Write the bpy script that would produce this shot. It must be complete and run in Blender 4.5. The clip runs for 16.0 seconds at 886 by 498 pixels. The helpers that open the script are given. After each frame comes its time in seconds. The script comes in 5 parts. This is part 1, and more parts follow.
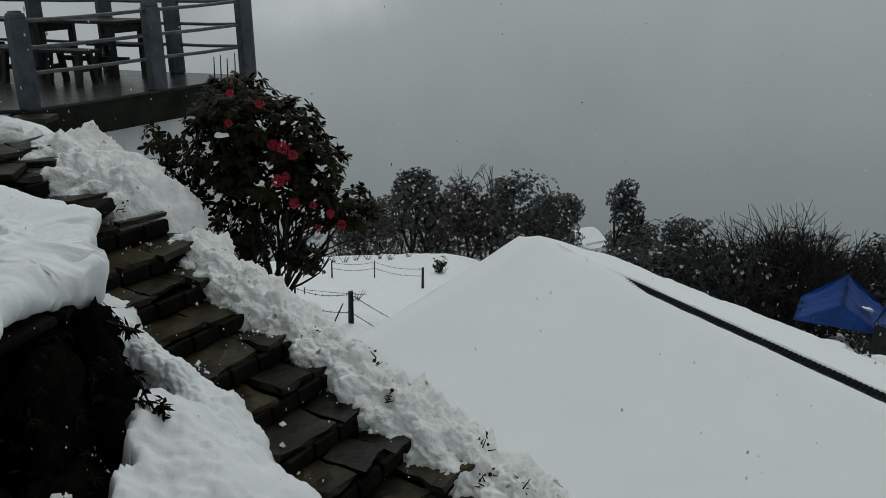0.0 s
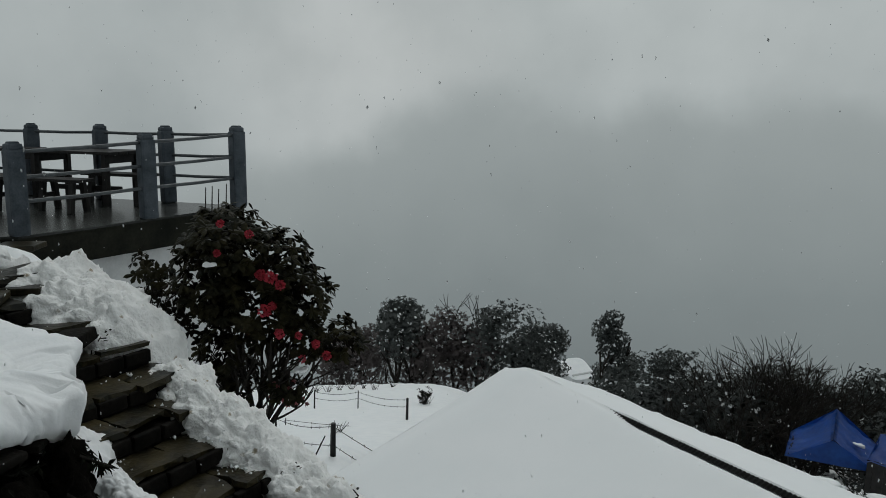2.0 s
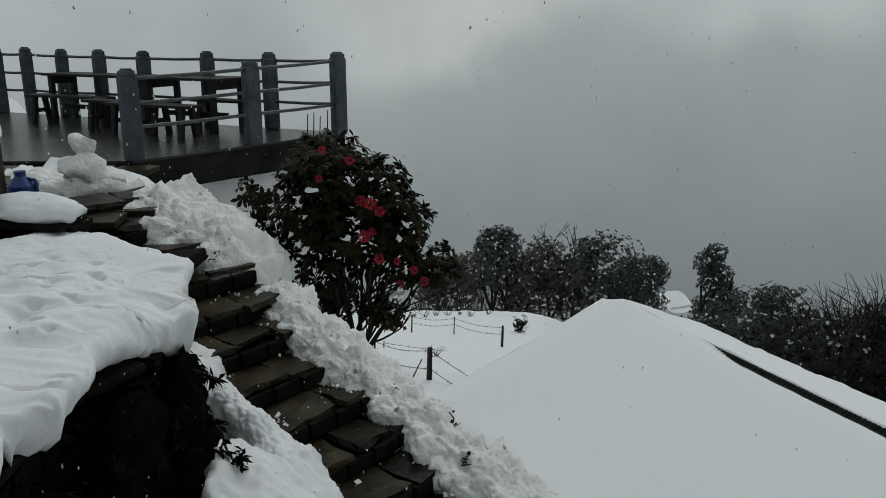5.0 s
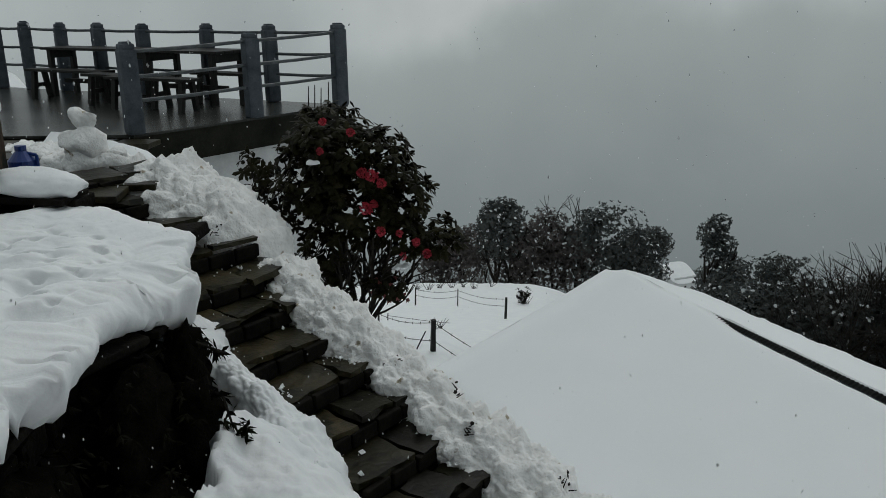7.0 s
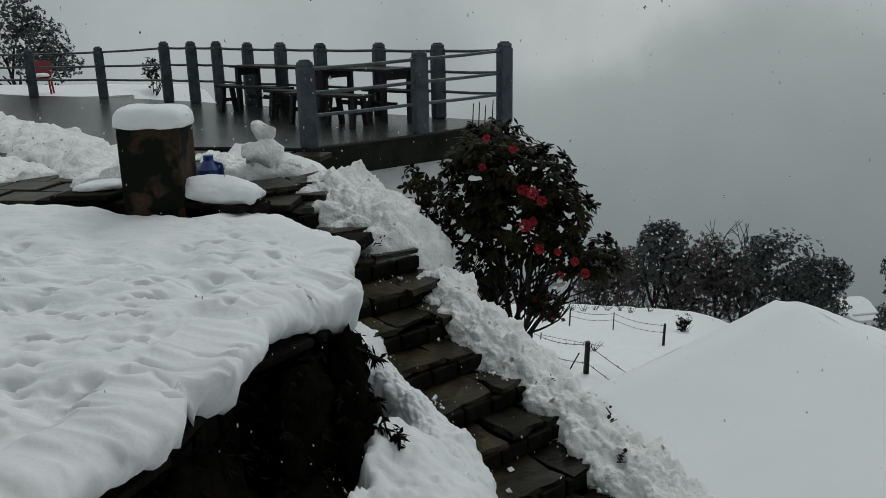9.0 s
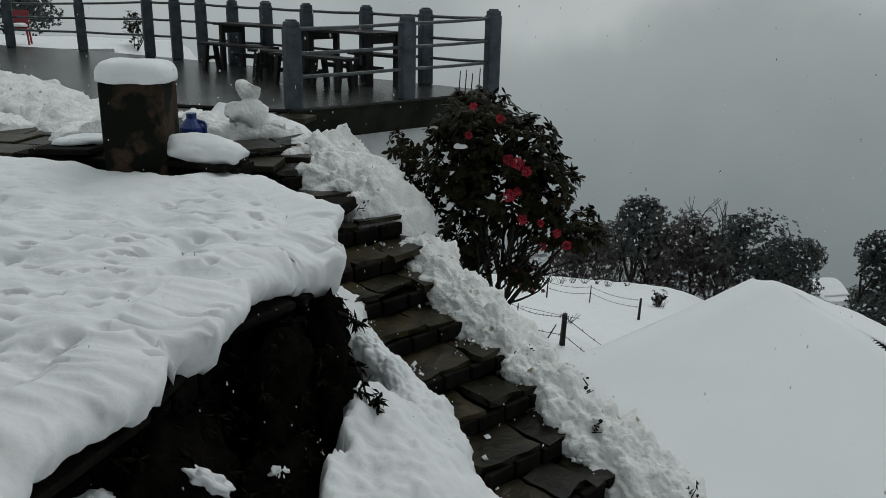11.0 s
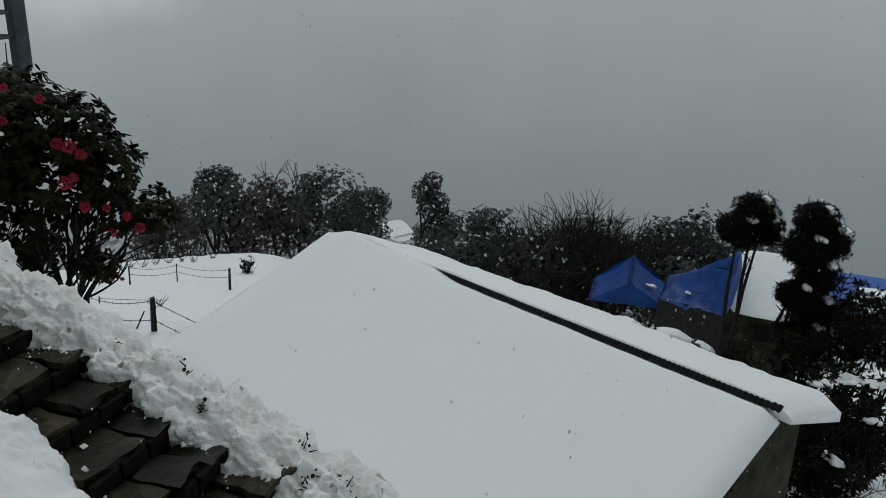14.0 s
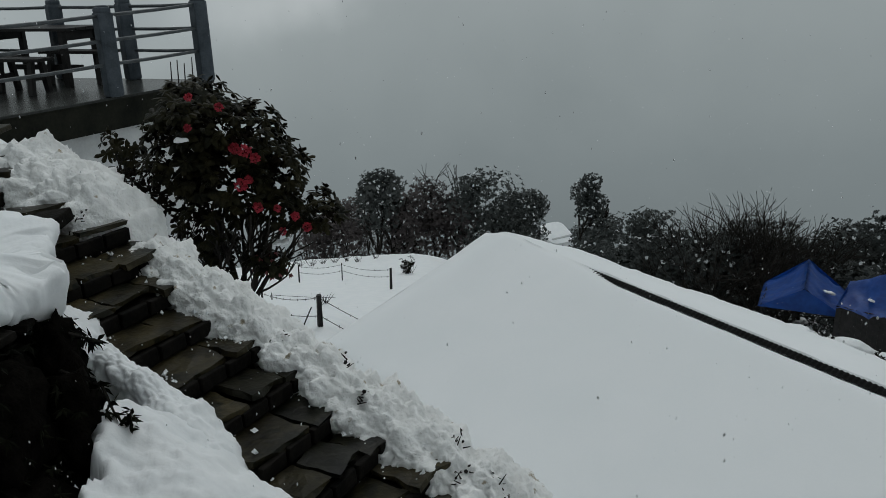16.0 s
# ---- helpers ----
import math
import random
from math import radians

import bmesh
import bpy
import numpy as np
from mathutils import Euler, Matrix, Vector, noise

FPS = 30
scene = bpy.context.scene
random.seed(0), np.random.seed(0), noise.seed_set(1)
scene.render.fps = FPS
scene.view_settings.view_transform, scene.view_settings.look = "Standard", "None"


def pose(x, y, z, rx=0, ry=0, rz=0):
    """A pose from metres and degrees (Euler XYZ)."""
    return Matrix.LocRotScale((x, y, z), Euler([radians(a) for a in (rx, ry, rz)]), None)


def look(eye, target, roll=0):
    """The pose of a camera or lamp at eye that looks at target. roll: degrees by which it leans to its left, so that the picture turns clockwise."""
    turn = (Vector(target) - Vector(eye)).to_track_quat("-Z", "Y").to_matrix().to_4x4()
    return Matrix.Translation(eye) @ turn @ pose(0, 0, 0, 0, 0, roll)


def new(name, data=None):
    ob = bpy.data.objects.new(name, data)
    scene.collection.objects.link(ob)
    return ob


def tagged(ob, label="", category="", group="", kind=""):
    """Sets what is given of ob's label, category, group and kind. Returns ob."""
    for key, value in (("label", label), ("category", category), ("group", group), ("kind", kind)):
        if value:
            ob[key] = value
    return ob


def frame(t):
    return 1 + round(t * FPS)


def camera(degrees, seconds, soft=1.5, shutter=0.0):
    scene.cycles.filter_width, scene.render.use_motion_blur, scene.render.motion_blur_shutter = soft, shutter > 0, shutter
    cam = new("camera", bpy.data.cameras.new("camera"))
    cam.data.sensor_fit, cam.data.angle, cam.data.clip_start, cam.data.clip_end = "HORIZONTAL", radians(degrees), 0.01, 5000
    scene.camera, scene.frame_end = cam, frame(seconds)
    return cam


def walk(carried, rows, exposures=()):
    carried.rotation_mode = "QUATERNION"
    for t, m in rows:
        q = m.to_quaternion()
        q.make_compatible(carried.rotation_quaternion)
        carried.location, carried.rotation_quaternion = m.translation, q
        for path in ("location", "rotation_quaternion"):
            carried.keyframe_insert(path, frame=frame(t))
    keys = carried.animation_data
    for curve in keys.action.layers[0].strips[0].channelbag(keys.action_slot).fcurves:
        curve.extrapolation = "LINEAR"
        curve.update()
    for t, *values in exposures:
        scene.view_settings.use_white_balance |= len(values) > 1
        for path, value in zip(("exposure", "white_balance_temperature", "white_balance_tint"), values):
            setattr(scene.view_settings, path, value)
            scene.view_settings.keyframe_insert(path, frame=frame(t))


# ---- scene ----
# camera: it is held in one spot and turns; z = 0 is the level of the deck
cam = camera(57.0, 16.0, soft=0.9)
ROWS = [
    (0, (0.015, -0.036, 1.401), 71.21, 0.08, -8.88),
    (0.5, (0.016, -0.037, 1.418), 72.63, 0.02, -6.86),
    (1, (0.019, -0.021, 1.429), 75.13, -0.13, -6.72),
    (1.5, (0.007, 0.010, 1.428), 81.12, -0.22, -7.50),
    (2, (0.008, -0.019, 1.423), 80.24, -0.74, -9.71),
    (2.5, (0.007, -0.037, 1.433), 78.99, -0.93, -9.65),
    (3, (-0.002, -0.009, 1.422), 78.64, -1.00, -7.14),
    (3.5, (-0.000, 0.002, 1.420), 77.80, -1.35, -4.28),
    (4, (0.016, -0.014, 1.427), 77.16, -0.74, -3.33),
    (4.5, (0.004, 0.013, 1.420), 76.42, -0.42, -3.14),
    (4.7, (0.002, 0.012, 1.414), 75.85, -0.36, -3.00),
    (6.8, (0.016, -0.002, 1.408), 73.52, 0.16, -2.49),
    (7, (0.014, 0.012, 1.403), 73.25, 0.26, -2.74),
    (7.5, (0.017, 0.017, 1.407), 74.24, 0.26, -2.55),
    (8, (0.016, -0.006, 1.410), 73.99, -0.62, -2.10),
    (8.5, (-0.005, 0.058, 1.373), 74.05, 0.78, 3.77),
    (8.7, (-0.003, 0.018, 1.392), 74.65, 1.48, 7.35),
    (10.8, (-0.031, 0.010, 1.394), 73.29, -0.30, 10.40),
    (11, (-0.036, 0.017, 1.383), 72.40, -1.49, 7.61),
    (11.5, (-0.029, 0.006, 1.386), 69.65, 0.01, 7.96),
    (12, (-0.025, 0.003, 1.389), 70.19, -1.00, 2.93),
    (12.5, (-0.031, 0.027, 1.378), 70.39, -0.78, 0.09),
    (13, (0.006, 0.012, 1.386), 70.75, -1.08, -7.27),
    (13.5, (0.024, -0.021, 1.392), 69.75, -1.64, -16.51),
    (14, (-0.004, 0.009, 1.393), 71.06, -1.82, -22.37),
    (14.2, (0.018, 0.007, 1.412), 74.07, -0.62, -20.32),
    (14.5, (0.002, -0.013, 1.404), 77.10, -0.50, -19.89),
    (15, (0.005, -0.012, 1.389), 76.96, -0.37, -19.95),
    (15.5, (-0.012, 0.008, 1.360), 70.72, -0.57, -17.52),
    (16, (0.015, -0.012, 1.377), 71.16, 1.32, -11.75),
]
EXPOSURES = [(0, -0.06, 6500, 10), (2, -0.03, 6500, 10), (4, -0.03, 6500, 10), (7, -0.06, 6500, 10), (8.5, -0.03, 6500, 10), (11, 0.0, 6480, 10), (13, 0.02, 6450, 10),
             (14, -0.05, 6360, 10), (15, 0.0, 6330, 10), (15.5, -0.08, 6350, 10), (16, -0.08, 6380, 10)]
walk(cam, [(t, pose(*eye, rx, ry, rz)) for t, eye, rx, ry, rz in ROWS], EXPOSURES)

# ---- world and light ----
world = bpy.data.worlds.new("overcast")
scene.world = world
world.use_nodes = True
wt = world.node_tree
wt.nodes.clear()
w_out = wt.nodes.new("ShaderNodeOutputWorld")
w_bg = wt.nodes.new("ShaderNodeBackground")
w_sky = wt.nodes.new("ShaderNodeTexSky")
w_sky.sky_type, w_sky.sun_disc = "NISHITA", False
w_sky.sun_elevation, w_sky.sun_rotation = radians(50), radians(20)
w_sky.air_density, w_sky.dust_density = 1.0, 6.0
w_scale = wt.nodes.new("ShaderNodeVectorMath")
w_scale.operation, w_scale.inputs[3].default_value = "SCALE", 0.03
w_co = wt.nodes.new("ShaderNodeTexCoord")
w_noise = wt.nodes.new("ShaderNodeTexNoise")
w_noise.inputs["Scale"].default_value, w_noise.inputs["Detail"].default_value = 3.4, 7.0
w_noise.inputs["Roughness"].default_value = 0.5
w_ramp = wt.nodes.new("ShaderNodeValToRGB")
w_ramp.color_ramp.elements[0].position, w_ramp.color_ramp.elements[0].color = 0.30, (0.39, 0.44, 0.446, 1)
w_ramp.color_ramp.elements[1].position, w_ramp.color_ramp.elements[1].color = 0.72, (0.58, 0.635, 0.637, 1)
w_add = wt.nodes.new("ShaderNodeMixRGB")
w_add.inputs[0].default_value = 0.92
wt.links.new(w_co.outputs["Generated"], w_noise.inputs["Vector"])
wt.links.new(w_noise.outputs["Fac"], w_ramp.inputs["Fac"])
wt.links.new(w_sky.outputs["Color"], w_scale.inputs[0])
wt.links.new(w_scale.outputs["Vector"], w_add.inputs[1])
# thinner cloud glows where the mountain's shoulder meets the overcast
w_dir = wt.nodes.new("ShaderNodeVectorMath")
w_dir.operation, w_dir.inputs[1].default_value = "DISTANCE", (0.07, 0.995, 0.062)
w_thin = wt.nodes.new("ShaderNodeMapRange")
w_thin.interpolation_type = "SMOOTHERSTEP"
w_thin.inputs["From Min"].default_value, w_thin.inputs["From Max"].default_value = 0.0, 0.28
w_thin.inputs["To Min"].default_value, w_thin.inputs["To Max"].default_value = 0.50, 0.0
w_patch = wt.nodes.new("ShaderNodeMath")
w_patch.operation = "MULTIPLY"
w_glow = wt.nodes.new("ShaderNodeMixRGB")
w_glow.inputs[2].default_value = (0.98, 1.0, 0.985, 1)
wt.links.new(w_co.outputs["Generated"], w_dir.inputs[0])
wt.links.new(w_dir.outputs["Value"], w_thin.inputs["Value"])
wt.links.new(w_thin.outputs["Result"], w_patch.inputs[0])
wt.links.new(w_noise.outputs["Fac"], w_patch.inputs[1])
wt.links.new(w_patch.outputs[0], w_glow.inputs[0])
wt.links.new(w_ramp.outputs["Color"], w_glow.inputs[1])
wt.links.new(w_glow.outputs["Color"], w_add.inputs[2])
wt.links.new(w_add.outputs["Color"], w_bg.inputs["Color"])
w_bg.inputs["Strength"].default_value = 0.82
wt.links.new(w_bg.outputs["Background"], w_out.inputs["Surface"])
sun = new("sun", bpy.data.lights.new("sun", "SUN"))
sun.data.energy, sun.data.angle, sun.data.color = 0.58, radians(30), (0.97, 0.985, 0.97)
sun.matrix_world = look((5, 12, 20), (0, 0, 0))

# ---- materials ----


def mat(name, low, high, scale=6.0, rough=0.8, bump=0.2, dist=0.02, fine=60.0, metal=0.0, spots=None, detail=5.0, spec=0.5, vary=None):
    """Two-scale noise between two colours, with relief. spots: (colour, threshold, scale)."""
    m = bpy.data.materials.new(name)
    m.use_nodes = True
    t = m.node_tree
    b = t.nodes["Principled BSDF"]
    co = t.nodes.new("ShaderNodeTexCoord")
    geo = t.nodes.new("ShaderNodeNewGeometry")
    n1 = t.nodes.new("ShaderNodeTexNoise")
    n1.inputs["Scale"].default_value, n1.inputs["Detail"].default_value = scale, detail
    n2 = t.nodes.new("ShaderNodeTexNoise")
    n2.inputs["Scale"].default_value, n2.inputs["Detail"].default_value = fine, 3.0
    for n in (n1, n2):
        t.links.new(geo.outputs["Position"], n.inputs["Vector"])
    ramp = t.nodes.new("ShaderNodeValToRGB")
    ramp.color_ramp.elements[0].position, ramp.color_ramp.elements[0].color = 0.32, (*low, 1)
    ramp.color_ramp.elements[1].position, ramp.color_ramp.elements[1].color = 0.68, (*high, 1)
    mix = t.nodes.new("ShaderNodeMath")
    mix.operation = "MULTIPLY_ADD"
    mix.inputs[1].default_value = 0.35
    t.links.new(n2.outputs["Fac"], mix.inputs[0])
    sub = t.nodes.new("ShaderNodeMath")
    sub.operation = "MULTIPLY_ADD"
    sub.inputs[1].default_value, sub.inputs[2].default_value = 0.9, -0.125
    t.links.new(n1.outputs["Fac"], sub.inputs[0])
    t.links.new(sub.outputs[0], mix.inputs[2])
    t.links.new(mix.outputs[0], ramp.inputs["Fac"])
    col = ramp.outputs["Color"]
    if spots:
        n3 = t.nodes.new("ShaderNodeTexNoise")
        n3.inputs["Scale"].default_value, n3.inputs["Detail"].default_value = spots[2], 4.0
        t.links.new(geo.outputs["Position"], n3.inputs["Vector"])
        r3 = t.nodes.new("ShaderNodeValToRGB")
        r3.color_ramp.elements[0].position, r3.color_ramp.elements[1].position = spots[1], spots[1] + 0.06
        t.links.new(n3.outputs["Fac"], r3.inputs["Fac"])
        mc = t.nodes.new("ShaderNodeMixRGB")
        mc.inputs[2].default_value = (*spots[0], 1)
        t.links.new(r3.outputs["Color"], mc.inputs[0])
        t.links.new(col, mc.inputs[1])
        col = mc.outputs[0]
    if vary:
        oi = t.nodes.new("ShaderNodeObjectInfo")
        rv = t.nodes.new("ShaderNodeValToRGB")
        rv.color_ramp.elements[0].color, rv.color_ramp.elements[1].color = (*vary[0], 1), (*vary[1], 1)
        t.links.new(oi.outputs["Random"], rv.inputs["Fac"])
        mv = t.nodes.new("ShaderNodeMixRGB")
        mv.blend_type, mv.inputs[0].default_value = "MULTIPLY", 1.0
        t.links.new(col, mv.inputs[1])
        t.links.new(rv.outputs["Color"], mv.inputs[2])
        col = mv.outputs[0]
    t.links.new(col, b.inputs["Base Color"])
    b.inputs["Roughness"].default_value, b.inputs["Metallic"].default_value = rough, metal
    b.inputs["Specular IOR Level"].default_value = spec
    if bump:
        bp = t.nodes.new("ShaderNodeBump")
        bp.inputs["Strength"].default_value, bp.inputs["Distance"].default_value = bump, dist
        t.links.new(mix.outputs[0], bp.inputs["Height"])
        t.links.new(bp.outputs["Normal"], b.inputs["Normal"])
    return m


SNOW = mat("snow", (0.85, 0.87, 0.885), (0.92, 0.93, 0.935), 3.0, 0.6, 0.35, 0.03, 25.0, spec=0.3)
SNOW_SMOOTH = mat("smooth_snow", (0.86, 0.88, 0.89), (0.89, 0.90, 0.91), 0.8, 0.6, 0.10, 0.01, 40.0, spec=0.3)
SNOW_DIRTY = mat("trodden_snow", (0.79, 0.79, 0.775), (0.95, 0.95, 0.94), 7.0, 0.65, 0.9, 0.05, 30.0, spots=((0.36, 0.31, 0.23), 0.655, 9.0), spec=0.3)
SLATE = mat("wet_slate", (0.006, 0.006, 0.005), (0.062, 0.056, 0.034), 4.0, 0.38, 0.8, 0.014, 30.0, spots=((0.012, 0.013, 0.008), 0.56, 6.0), spec=0.16, vary=((0.30, 0.33, 0.33), (1.0, 0.88, 0.66)))
# dark stone, taken near black to put the bed wall's shadow in
STONE_DARK = mat("dark_shaded_stone", (0.003, 0.003, 0.0025), (0.014, 0.012, 0.010), 6.0, 0.8, 0.6, 0.03, 30.0, spec=0.08)
POST = mat("painted_concrete", (0.030, 0.040, 0.050), (0.078, 0.092, 0.108), 6.0, 0.6, 0.35, 0.01, 50.0, spec=0.25)
RAIL = mat("painted_pipe", (0.02, 0.026, 0.030), (0.07, 0.08, 0.086), 9.0, 0.4, 0.1, 0.005, 60.0)
DECK = mat("wet_concrete", (0.012, 0.013, 0.012), (0.050, 0.052, 0.048), 1.3, 0.27, 0.10, 0.01, 20.0, spec=0.22)
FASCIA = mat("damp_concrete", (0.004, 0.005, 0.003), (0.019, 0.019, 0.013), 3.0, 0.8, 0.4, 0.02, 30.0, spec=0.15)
LIMEWASH = mat("limewashed_wall", (0.45, 0.46, 0.46), (0.6, 0.61, 0.61), 3.0, 0.85, 0.2, 0.01, 30.0)
WOOD_DARK = mat("wet_dark_wood", (0.006, 0.006, 0.006), (0.022, 0.020, 0.019), 8.0, 0.5, 0.3, 0.01, 60.0, spec=0.2)
BARK = mat("bark", (0.010, 0.009, 0.008), (0.034, 0.030, 0.026), 12.0, 0.85, 0.5, 0.02, 60.0, spec=0.1)
LEAF = mat("rhododendron_leaf", (0.003, 0.004, 0.0015), (0.027, 0.0235, 0.009), 7.0, 0.5, 0.0, spec=0.10)
# darker, browner copy of the leaf, with inner shade in its colour
LEAF_INNER = mat("shaded_leaf", (0.002, 0.002, 0.001), (0.014, 0.010, 0.006), 7.0, 0.7, 0.0, spec=0.05)
# far leaf colour is greyed to put distance haze into it
LEAF_FAR = mat("hazed_leaf", (0.035, 0.045, 0.038), (0.085, 0.095, 0.085), 0.6, 0.7, 0.0)
FLOWER = mat("red_petal", (0.20, 0.014, 0.025), (0.55, 0.055, 0.085), 14.0, 0.6, 0.0, spec=0.2)
TARP = mat("blue_tarpaulin", (0.004, 0.062, 0.31), (0.012, 0.108, 0.47), 2.0, 0.45, 0.3, 0.05, 8.0)
SHEET = mat("corrugated_sheet", (0.003, 0.003, 0.003), (0.009, 0.010, 0.010), 6.0, 0.7, 0.2, 0.01, 40.0, spec=0.08)
WALL_STONE = mat("mossy_rubble", (0.012, 0.013, 0.010), (0.055, 0.056, 0.034), 3.0, 0.85, 0.7, 0.04, 20.0, spec=0.1)
BRICK = mat("stained_plaster", (0.010, 0.010, 0.008), (0.075, 0.046, 0.030), 2.6, 0.85, 0.4, 0.02, 25.0, spots=((0.006, 0.008, 0.005), 0.50, 4.0), spec=0.15)

# ---- helpers ----


def mesh_ob(name, bm, material, parent=None, label="", smooth=False):
    me = bpy.data.meshes.new(name)
    bmesh.ops.recalc_face_normals(bm, faces=bm.faces)
    bm.to_mesh(me)
    bm.free()
    if smooth:
        me.polygons.foreach_set("use_smooth", [True] * len(me.polygons))
    me.materials.append(material)
    ob = new(name, me)
    if parent:
        ob.parent = parent
    if label:
        ob["label"] = label
    return ob


def part(name, bm, material, parent, label="", smooth=False):
    return mesh_ob(name, bm, material, parent, label, smooth)


def thing(name, m, label, category, group="", kind=""):
    ob = new(name)
    ob.matrix_world = m
    ob.empty_display_size = 0.2
    return tagged(ob, label, category, group, kind)


def box(bm, m, sx, sy, sz, bevel=0.0):
    r = bmesh.ops.create_cube(bm, size=1, matrix=m @ Matrix.Diagonal((sx, sy, sz, 1)))
    if bevel:
        edges = list({e for v in r["verts"] for e in v.link_edges})
        bmesh.ops.bevel(bm, geom=edges, offset=bevel, segments=2, affect="EDGES", profile=0.6)
    return bm


def tube(bm, a, b, r0, r1=None, sides=8):
    """A round bar from a to b."""
    a, b = Vector(a), Vector(b)
    d = b - a
    m = Matrix.Translation((a + b) / 2) @ d.to_track_quat("Z", "Y").to_matrix().to_4x4()
    bmesh.ops.create_cone(bm, cap_ends=True, segments=sides, radius1=r0, radius2=r0 if r1 is None else r1, depth=d.length, matrix=m)
    return bm


def fbm(x, y, z=0.0, octaves=4):
    return noise.fractal(Vector((x, y, z)), 0.9, 2.1, octaves, noise_basis="PERLIN_ORIGINAL")


def smooth(a, b, v):
    v = min(1, max(0, (v - a) / (b - a)))
    return v * v * (3 - 2 * v)


def sheet(xs, ys, fz):
    """A grid of points over xs and ys, with the height from fz."""
    bm = bmesh.new()
    rows = [[bm.verts.new((x, y, fz(x, y))) for x in xs] for y in ys]
    for a, b in zip(rows, rows[1:]):
        for i in range(len(xs) - 1):
            bm.faces.new((a[i], a[i + 1], b[i + 1], b[i]))
    return bm


def unit(r):
    while True:
        v = Vector((r.uniform(-1, 1), r.uniform(-1, 1), r.uniform(-1, 1)))
        if 0.1 < v.length < 1:
            return v.normalized()


def drift(m, sx, sy, sz, seed, uneven=0.22):
    """A soft uneven lump of snow."""
    bm = bmesh.new()
    bmesh.ops.create_icosphere(bm, subdivisions=4, radius=1)
    for w in bm.verts:
        q = w.co * (1 + uneven * fbm(w.co.x * 1.6 + seed, w.co.y * 1.6, w.co.z * 1.6) + 0.3 * uneven * fbm(w.co.x * 5 + seed, w.co.y * 5, w.co.z * 5))
        w.co = m @ Vector((q.x * sx, q.y * sy, q.z * sz))
    return bm


# ---- plan ----
STAIR_TOP, STAIR_DIR, STAIR_ACROSS, STAIR_FALL = Vector((-2.35, 6.9)), Vector((0.751, -0.660)), Vector((0.660, 0.751)), 0.467
RIDGE_A, RIDGE_B = Vector((3.66, 13.4, -3.0)), Vector((6.55, 5.92, -3.0))
RIDGE_DIR = (RIDGE_B - RIDGE_A).normalized()
RIDGE_LEN = (RIDGE_B - RIDGE_A).length
ROOF_OUT = Vector((-0.933, -0.361, 0))
ROOF_PITCH, ROOF_W, ROOF_FAR = 0.366, 3.7, 1.6
rnd = random.Random(7)


def stair_z(s):
    return -0.1 - STAIR_FALL * s


def stair_sq(x, y):
    p = Vector((x, y)) - STAIR_TOP
    return p.dot(STAIR_DIR), p.dot(STAIR_ACROSS)


def slope(d):
    pts = [(0, -2.0), (7.7, -3.7), (14, -4.8), (25, -8.5), (33, -10.6), (40, -12.4), (60, -26), (100, -52), (400, -230), (900, -420), (4000, -480)]
    for (a, za), (b, zb) in zip(pts, pts[1:]):
        if d <= b:
            return za + (zb - za) * (d - a) / (b - a)
    return pts[-1][1]


DECK_OUT = [(-3.03, 9.34), (-0.80, 12.05), (-7.1, 15.25), (-9.6, 16.3), (-14.0, 17.2), (-14.0, 10.5), (-8.0, 9.6), (-4.5, 9.35)]


def under_deck(x, y):
    """True where the deck lies overhead."""
    odd = False
    for (ax, ay), (bx, by) in zip(DECK_OUT, DECK_OUT[1:] + DECK_OUT[:1]):
        if (ay > y) != (by > y) and x < ax + (y - ay) * (bx - ax) / (by - ay):
            odd = not odd
    return odd


def ground_z(x, y):
    d = math.hypot(x, y)
    az = math.degrees(math.atan2(x, y))
    back = smooth(1.5, 0.9, y)
    right = smooth(2.0, 9.0, az)
    z = slope(d)
    z = z + (min(z, -6.3) - z) * right
    z -= 2.0 * smooth(9, 18, az) * smooth(12, 18, d) * smooth(75, 45, d)
    s, q = stair_sq(x, y)
    flank = stair_z(max(min(s, 8), -1)) - 0.25
    if q > 0.75:
        z = max(z, flank - (0.95 + 1.1 * smooth(-9, 8, az)) * (q - 0.75))
    else:
        left = smooth(-0.5, -1.3, q) * 0.05
        z = flank - 0.03 - left
        z += (min(slope(d), z) - z) * smooth(9.0, 9.6, y)
        z = min(z, -0.12) if q < 0.6 else z
    if d > 8:
        z += 0.10 * fbm(x * 0.35, y * 0.35) * min(1, (d - 8) / 5) + 0.03 * fbm(x * 1.7, y * 1.7, 3)
    if under_deck(x, y) or under_deck(x - 0.15, y + 0.15):
        z = min(z, -0.5)
    return z + (-0.2 - 0.02 * d - z) * back


def spread(lo, hi, near, far, ratio=1.12):
    """Grid lines from lo to hi, close together near 0."""
    def half(limit):
        v, st, out = 0.0, near, []
        while v < limit:
            v += st
            out.append(v)
            if v > far:
                st *= ratio
        return out
    return [-v for v in half(-lo)[::-1]] + [0.0] + half(hi)


ground = mesh_ob("ground", sheet(spread(-3500, 3500, 0.14, 9), spread(-300, 3800, 0.14, 15), ground_z), SNOW, smooth=True)
tagged(ground, "snow-covered hillside falling away into the misty valley", "ground", kind="structure")

